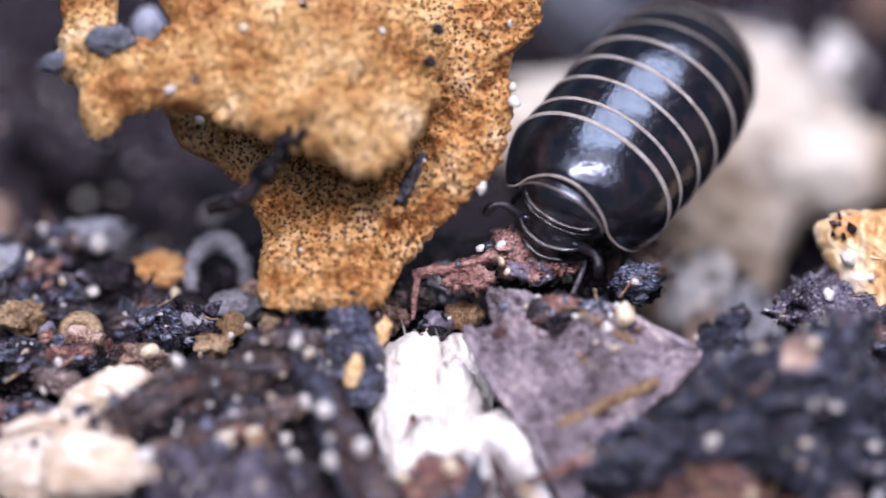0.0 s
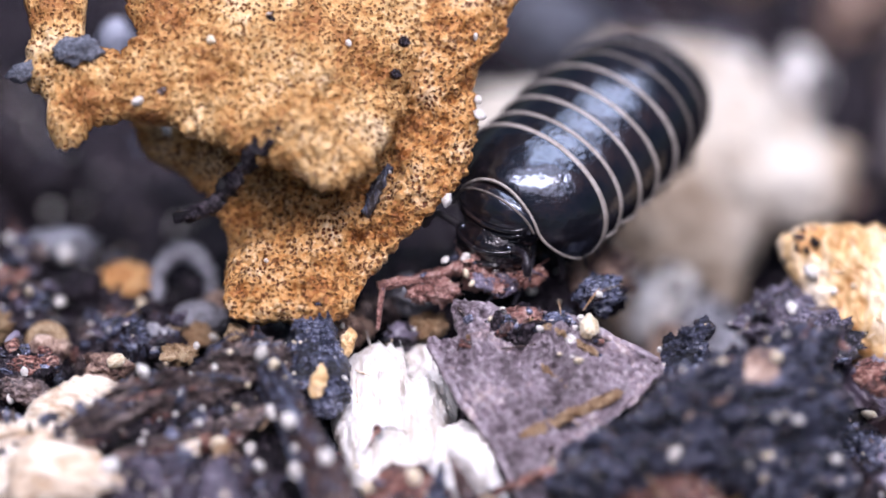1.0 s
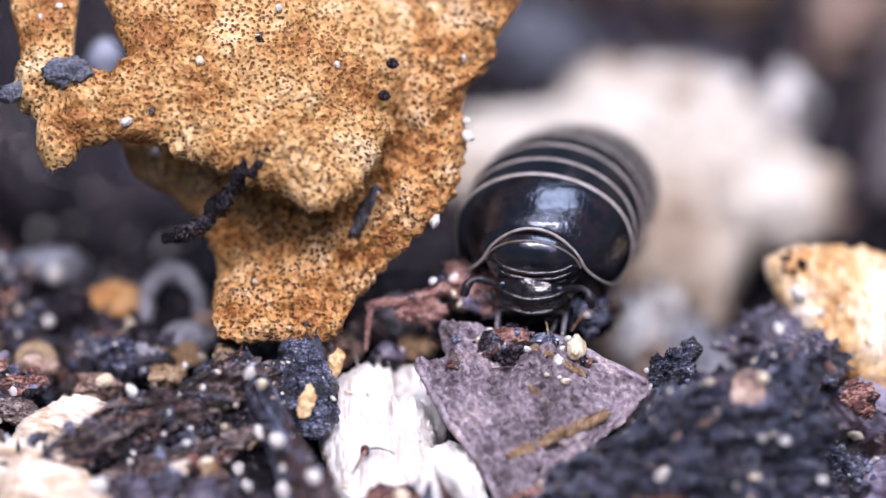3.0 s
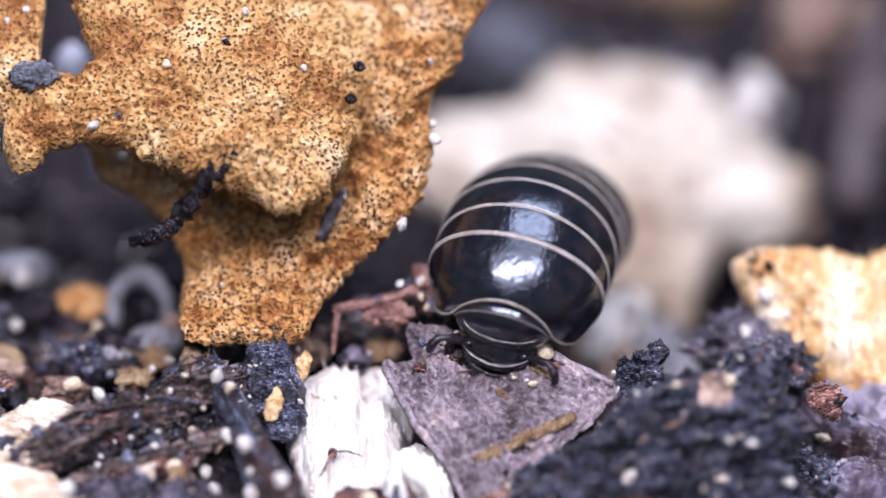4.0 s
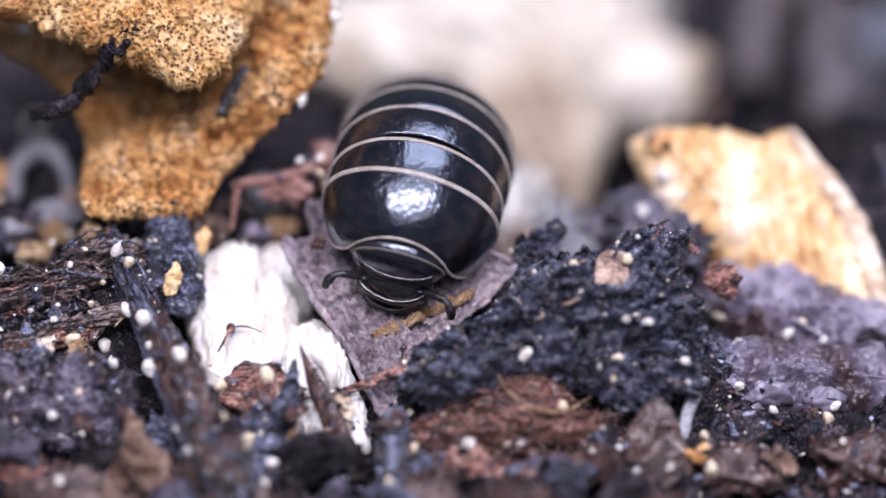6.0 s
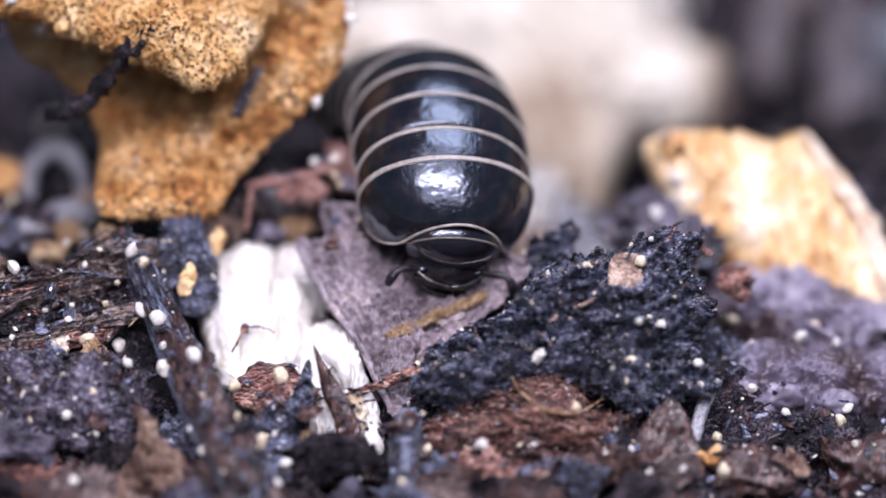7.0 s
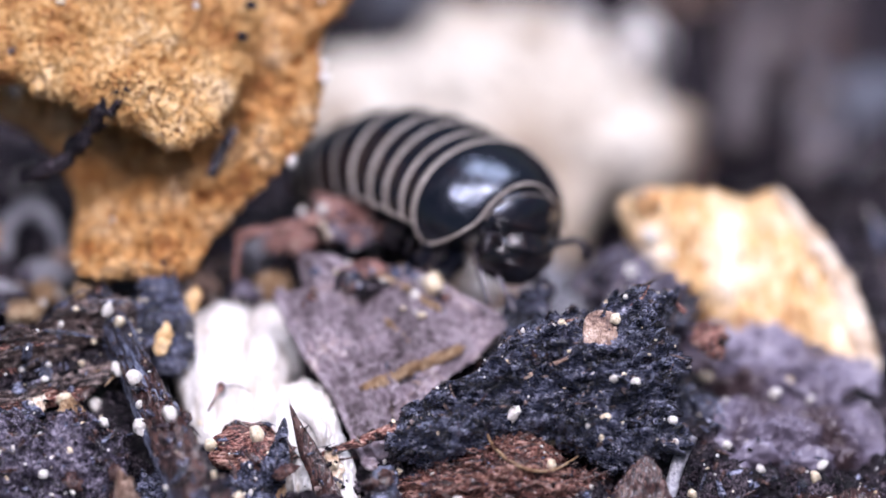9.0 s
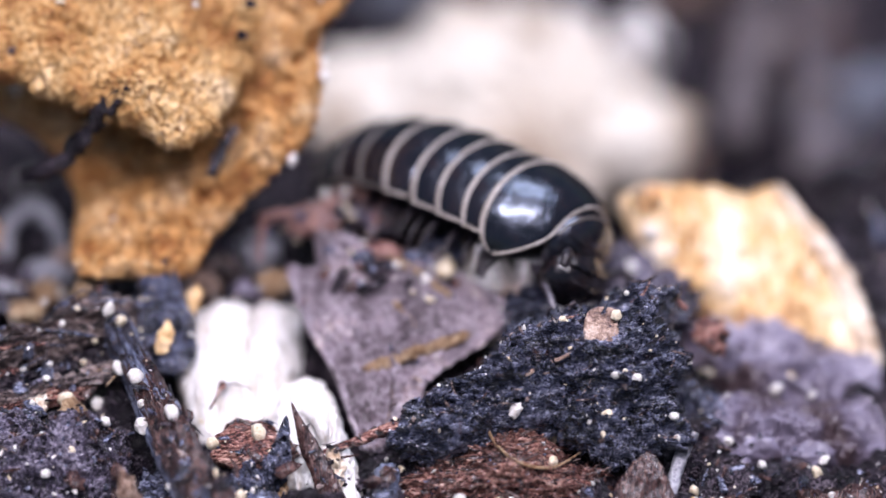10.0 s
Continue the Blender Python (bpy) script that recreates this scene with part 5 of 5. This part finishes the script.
for i, s in enumerate(SIZES):
    shape = (0.45, -SEG + 0.08, HALF_W * s, HIGH * s, 0.9, 0.8, 104, 0.05, 0.4)
    plate = part("back_plate", shell(*shape), CUTICLE, millipede)
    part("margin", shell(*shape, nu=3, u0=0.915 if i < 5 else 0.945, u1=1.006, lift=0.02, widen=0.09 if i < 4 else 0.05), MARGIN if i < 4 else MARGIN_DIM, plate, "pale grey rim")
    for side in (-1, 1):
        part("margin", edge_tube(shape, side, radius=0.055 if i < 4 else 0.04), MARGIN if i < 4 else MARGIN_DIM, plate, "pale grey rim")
    plates.append(plate)
tail = part("tail_shield", shell(0.6, -1.3, HALF_W * 0.62, HIGH * 0.62, 1.0, 1.0, 104, 0.0, 0.3), CUTICLE, millipede)
bm_tail = bmesh.new()
bm_tail.from_mesh(tail.data)
for v in bm_tail.verts:
    k = max(0.0, min(1.0, (0.1 * MM - v.co.x) / (1.7 * MM)))
    f = math.sqrt(max(0.02, 1 - k * k))
    v.co.y *= f
    v.co.z *= f
bm_tail.to_mesh(tail.data)
bm_tail.free()
plates.append(tail)
# the soft belly of each ring
for plate in plates[1:-1]:
    belly = part("belly", clod(0.55, 2.2, 1.0, 0.02, 1, 1, 2), LEG, plate)
    belly.matrix_basis = pose(-0.3 * MM, 0, -0.1 * MM)
# collar plate, head and feelers go with the shield
collar = part("collar", clod(0.8, 1.62, 1.25, 0.02, 1, 2, 4, 0.1), CUTICLE, shield)
collar.matrix_basis = pose(1.3 * MM, 0, 0.3 * MM, 0, 12, 0)
part("margin", rod([(0.2, 1.6 * math.cos(a), 1.22 * math.sin(a)) for a in [radians(8 + 16.4 * k) for k in range(11)]], [0.045] * 11, 8, 0, 0, 5), MARGIN_DIM, collar, "thin pale rim")
for h, r, d in ((0.34, 1.5, 0.68), (0.1, 1.52, 0.72), (-0.16, 1.48, 0.7)):
    ridge = part("ridge", rod([(0.02, -r, 0.1), (d * 0.75, -r * 0.65, 0.0), (d, 0, -0.04), (d * 0.75, r * 0.65, 0.0), (0.02, r, 0.1)], [0.04, 0.08, 0.09, 0.08, 0.04], 8, 0, 0, 8), HEADSKIN, collar)
    ridge.matrix_basis = pose(0.1 * MM, 0, h * MM)
head = part("head", clod(0.88, 1.42, 1.08, 0.06, 1.4, 3, 4), HEADSKIN, shield)
head.matrix_basis = pose(1.65 * MM, 0, -0.72 * MM, 0, 18, 0)
for h, r in ((-0.25, 1.3), (-0.8, 1.15)):
    ridge = part("ridge", rod([(0.1, -r, 0.1), (0.62, -r * 0.65, 0.03), (0.84, 0, -0.04), (0.62, r * 0.65, 0.03), (0.1, r, 0.1)], [0.04, 0.09, 0.1, 0.09, 0.04], 8, 0.02, 3, 8), HEADSKIN, shield)
    ridge.matrix_basis = pose(1.78 * MM, 0, h * MM)
part("mouthparts", clod(0.35, 0.7, 0.34, 0.15, 1.6, 5, 3), HEADSKIN, shield).matrix_basis = pose(1.9 * MM, 0, -1.35 * MM)
for side in (-1, 1):
    eye = part("eye", clod(0.12, 0.22, 0.22, 0.02, 1, 3, 2), CUTICLE, shield)
    eye.matrix_basis = pose(2.12 * MM, side * 0.95 * MM, -0.2 * MM)
for side in (-1, 1):
    feeler = part("feeler", rod([(0, 0, 0), (0.2, side * 0.45, 0.28), (0.34, side * 0.8, 0.38), (0.52, side * 1.02, 0.2), (0.62, side * 1.1, -0.12)], [0.12, 0.14, 0.11, 0.17, 0.13], 10, 0, 0, 6), LEG, shield)
    feeler.matrix_basis = pose(2.0 * MM, side * 1.05 * MM, -0.25 * MM)
for k, plate in enumerate(plates[:-1]):
    for side in (-1, 1):
        add_leg(plate, 0.1, side, k * 2)
        if k:
            add_leg(plate, -0.35, side, k * 2 + 1)


# the first legs reach forward under the head
for k, (x, reach) in enumerate(((0.85, 1.15), (0.5, 1.0))):
    for side in (-1, 1):
        leg = part("leg", rod([(0, 0, 0), (0.55 * reach, side * 0.25, -0.3), (1.2 * reach, side * 0.3, -0.75), (1.8 * reach, side * 0.15, -1.45)], [0.13, 0.11, 0.09, 0.05], 8, 0, 0, 5), LEG_PALE, shield, "pale jointed leg, lightened for its shine")
        leg.matrix_basis = pose(x * MM, side * 0.75 * MM, -0.85 * MM)
        legs.append((leg, x, side, 3 * k + 1, 0.75, -0.85))
# seconds, shield's place x, y, z, heading (right of facing the viewer), nose-down pitch, roll, bend and drop a ring in front, the same behind, how far the rings are drawn together
CRAWL = [
    (0.0, 1.22, -0.19, 1.54, -29.1, -0.2, -12.6, -0.8, 0.1, 4.0, 6.9, 1.17), (0.5, 0.73, -0.15, 1.49, -36.4, -0.5, -3.4, 0.0, -1.3, 4.5, 6.3, 1.06),
    (1.0, 0.50, -0.08, 1.49, -37.4, -3.4, 1.2, 0.6, -1.4, 2.9, 5.3, 1.00), (2.0, 0.44, -0.03, 1.47, -45.8, -14.7, 5.7, 3.5, -0.6, 2.6, 2.9, 1.02),
    (2.2, 0.98, -0.07, 1.45, -33.6, -14.4, 5.2, 1.9, -0.6, 3.7, 2.4, 1.03), (3.3, 1.83, -1.61, 1.51, -6.6, -5.0, -2.0, -1.3, 9.7, -2.5, -0.2, 1.03),
    (3.5, 2.21, -1.75, 1.51, -4.2, -2.5, -4.8, -1.8, 8.8, -3.0, -1.0, 1.03), (4.0, 1.55, -3.49, 1.53, -14.7, 12.2, -8.0, -0.4, 13.1, -2.5, 3.0, 1.07),
    (4.5, 1.40, -4.64, 1.54, -17.7, 22.1, -12.7, 0.6, 14.4, -2.0, 9.0, 1.11), (5.0, 1.16, -5.63, 1.52, -14.7, 22.1, -1.4, 0.2, 10.4, 2.3, 9.8, 1.19),
    (5.5, 1.52, -6.25, 1.48, -10.1, 18.2, -12.8, -1.4, 11.2, 2.0, 7.0, 1.22), (5.7, 1.37, -6.23, 1.50, -14.4, 16.2, -11.9, -0.2, 13.8, 3.0, 7.0, 1.22),
    (6.8, 1.99, -5.36, 1.49, 1.0, 15.5, -6.5, -2.2, 10.5, 5.6, 12.0, 1.25), (7.0, 2.25, -5.24, 1.47, 4.8, 17.2, -14.0, -2.4, 9.1, 7.0, 15.5, 1.21),
    (7.5, 2.82, -4.58, 1.49, 11.8, 11.8, -8.5, 2.5, 7.0, 0.6, 16.5, 1.11), (8.0, 3.09, -2.91, 1.51, 24.9, 1.2, -7.9, -0.4, 6.8, 8.0, 13.0, 0.90),
    (8.5, 3.83, -2.39, 1.51, 30.8, -9.4, -15.1, 0.1, 3.5, 3.8, 11.1, 0.93), (9.0, 4.54, -2.60, 1.51, 35.5, -14.0, -27.3, 2.6, 1.1, 0.7, 9.3, 0.92),
    (9.5, 5.31, -2.87, 1.51, 39.5, -13.7, -35.2, 0.4, 0.9, -3.5, 7.3, 1.06), (10.0, 6.14, -3.84, 1.53, 47.0, -6.5, -44.9, -0.8, 0.8, -5.6, 5.1, 1.09),
]


def motions():
    walk(millipede, [(row[0], pose(row[1] * MM, row[2] * MM, row[3] * MM, 0, 0, row[4] - 90)) for row in CRAWL])
    chains = [[] for _ in plates]
    for t, x, y, z, h, pitch, roll, bend, drop, bend_back, drop_back, near in CRAWL:
        m = pose(0, 0, 0, roll, pitch, 0)
        chains[0].append((t, m))
        m, now = m @ pose(-0.75 * MM, 0, 0), pitch
        for i in range(1, len(plates)):
            step = max(-(drop if i < 4 else drop_back), min(0.0, -46.0 - now))
            now += step
            m = m @ pose(0, 0, 0, 0, step, bend if i < 4 else bend_back)
            chains[i].append((t, m.copy()))
            m = m @ pose(-SEG * GAPS[min(i, len(GAPS)) - 1] * near * MM, 0, 0)
    for plate, rows in zip(plates, chains):
        walk(plate, rows)
    # the leaf and the twig give way under the animal
    x, y, z, tilt = 1.03, -6.38, -0.23, 15
    walk(leaf, [(t, pose((x + dx) * MM, (y + dy) * MM, (z + 0.1 * dy) * MM, tilt, 0, turn)) for t, dx, dy, turn in
                ((0.0, 0, 0, 0), (7.5, 0, 0, 0), (8.5, 0.03, 0.1, -0.7), (9.0, 0.05, 0.25, -1.5), (9.5, 0.12, 0.45, -3), (10.0, 0.3, 0.9, -7))])
    walk(twig, [(t, pose((-1.23 + dx) * MM, (-2.35 + dy) * MM, 0.26 * MM)) for t, dx, dy in
                ((0.0, 0, 0), (7.5, 0, 0), (8.0, 0.16, 0.2), (8.5, 0.33, 0.41), (9.0, 0.4, 0.44), (9.5, 0.62, 0.7), (10.0, 1.13, 1.2))])
    # the legs swing in a wave that runs along the body
    for leg, lx, side, k, ly, lz in legs:
        rows = []
        for n in range(26):
            t = n * 0.4
            if t < 10.2:
                a = 20 * math.sin(2 * math.pi * (t / 1.3) + k * 0.9 + (0 if side > 0 else 0.5))
                rows.append((t, pose(lx * MM, side * ly * MM, lz * MM, 0, 0, a)))
        walk(leg, rows)


motions()
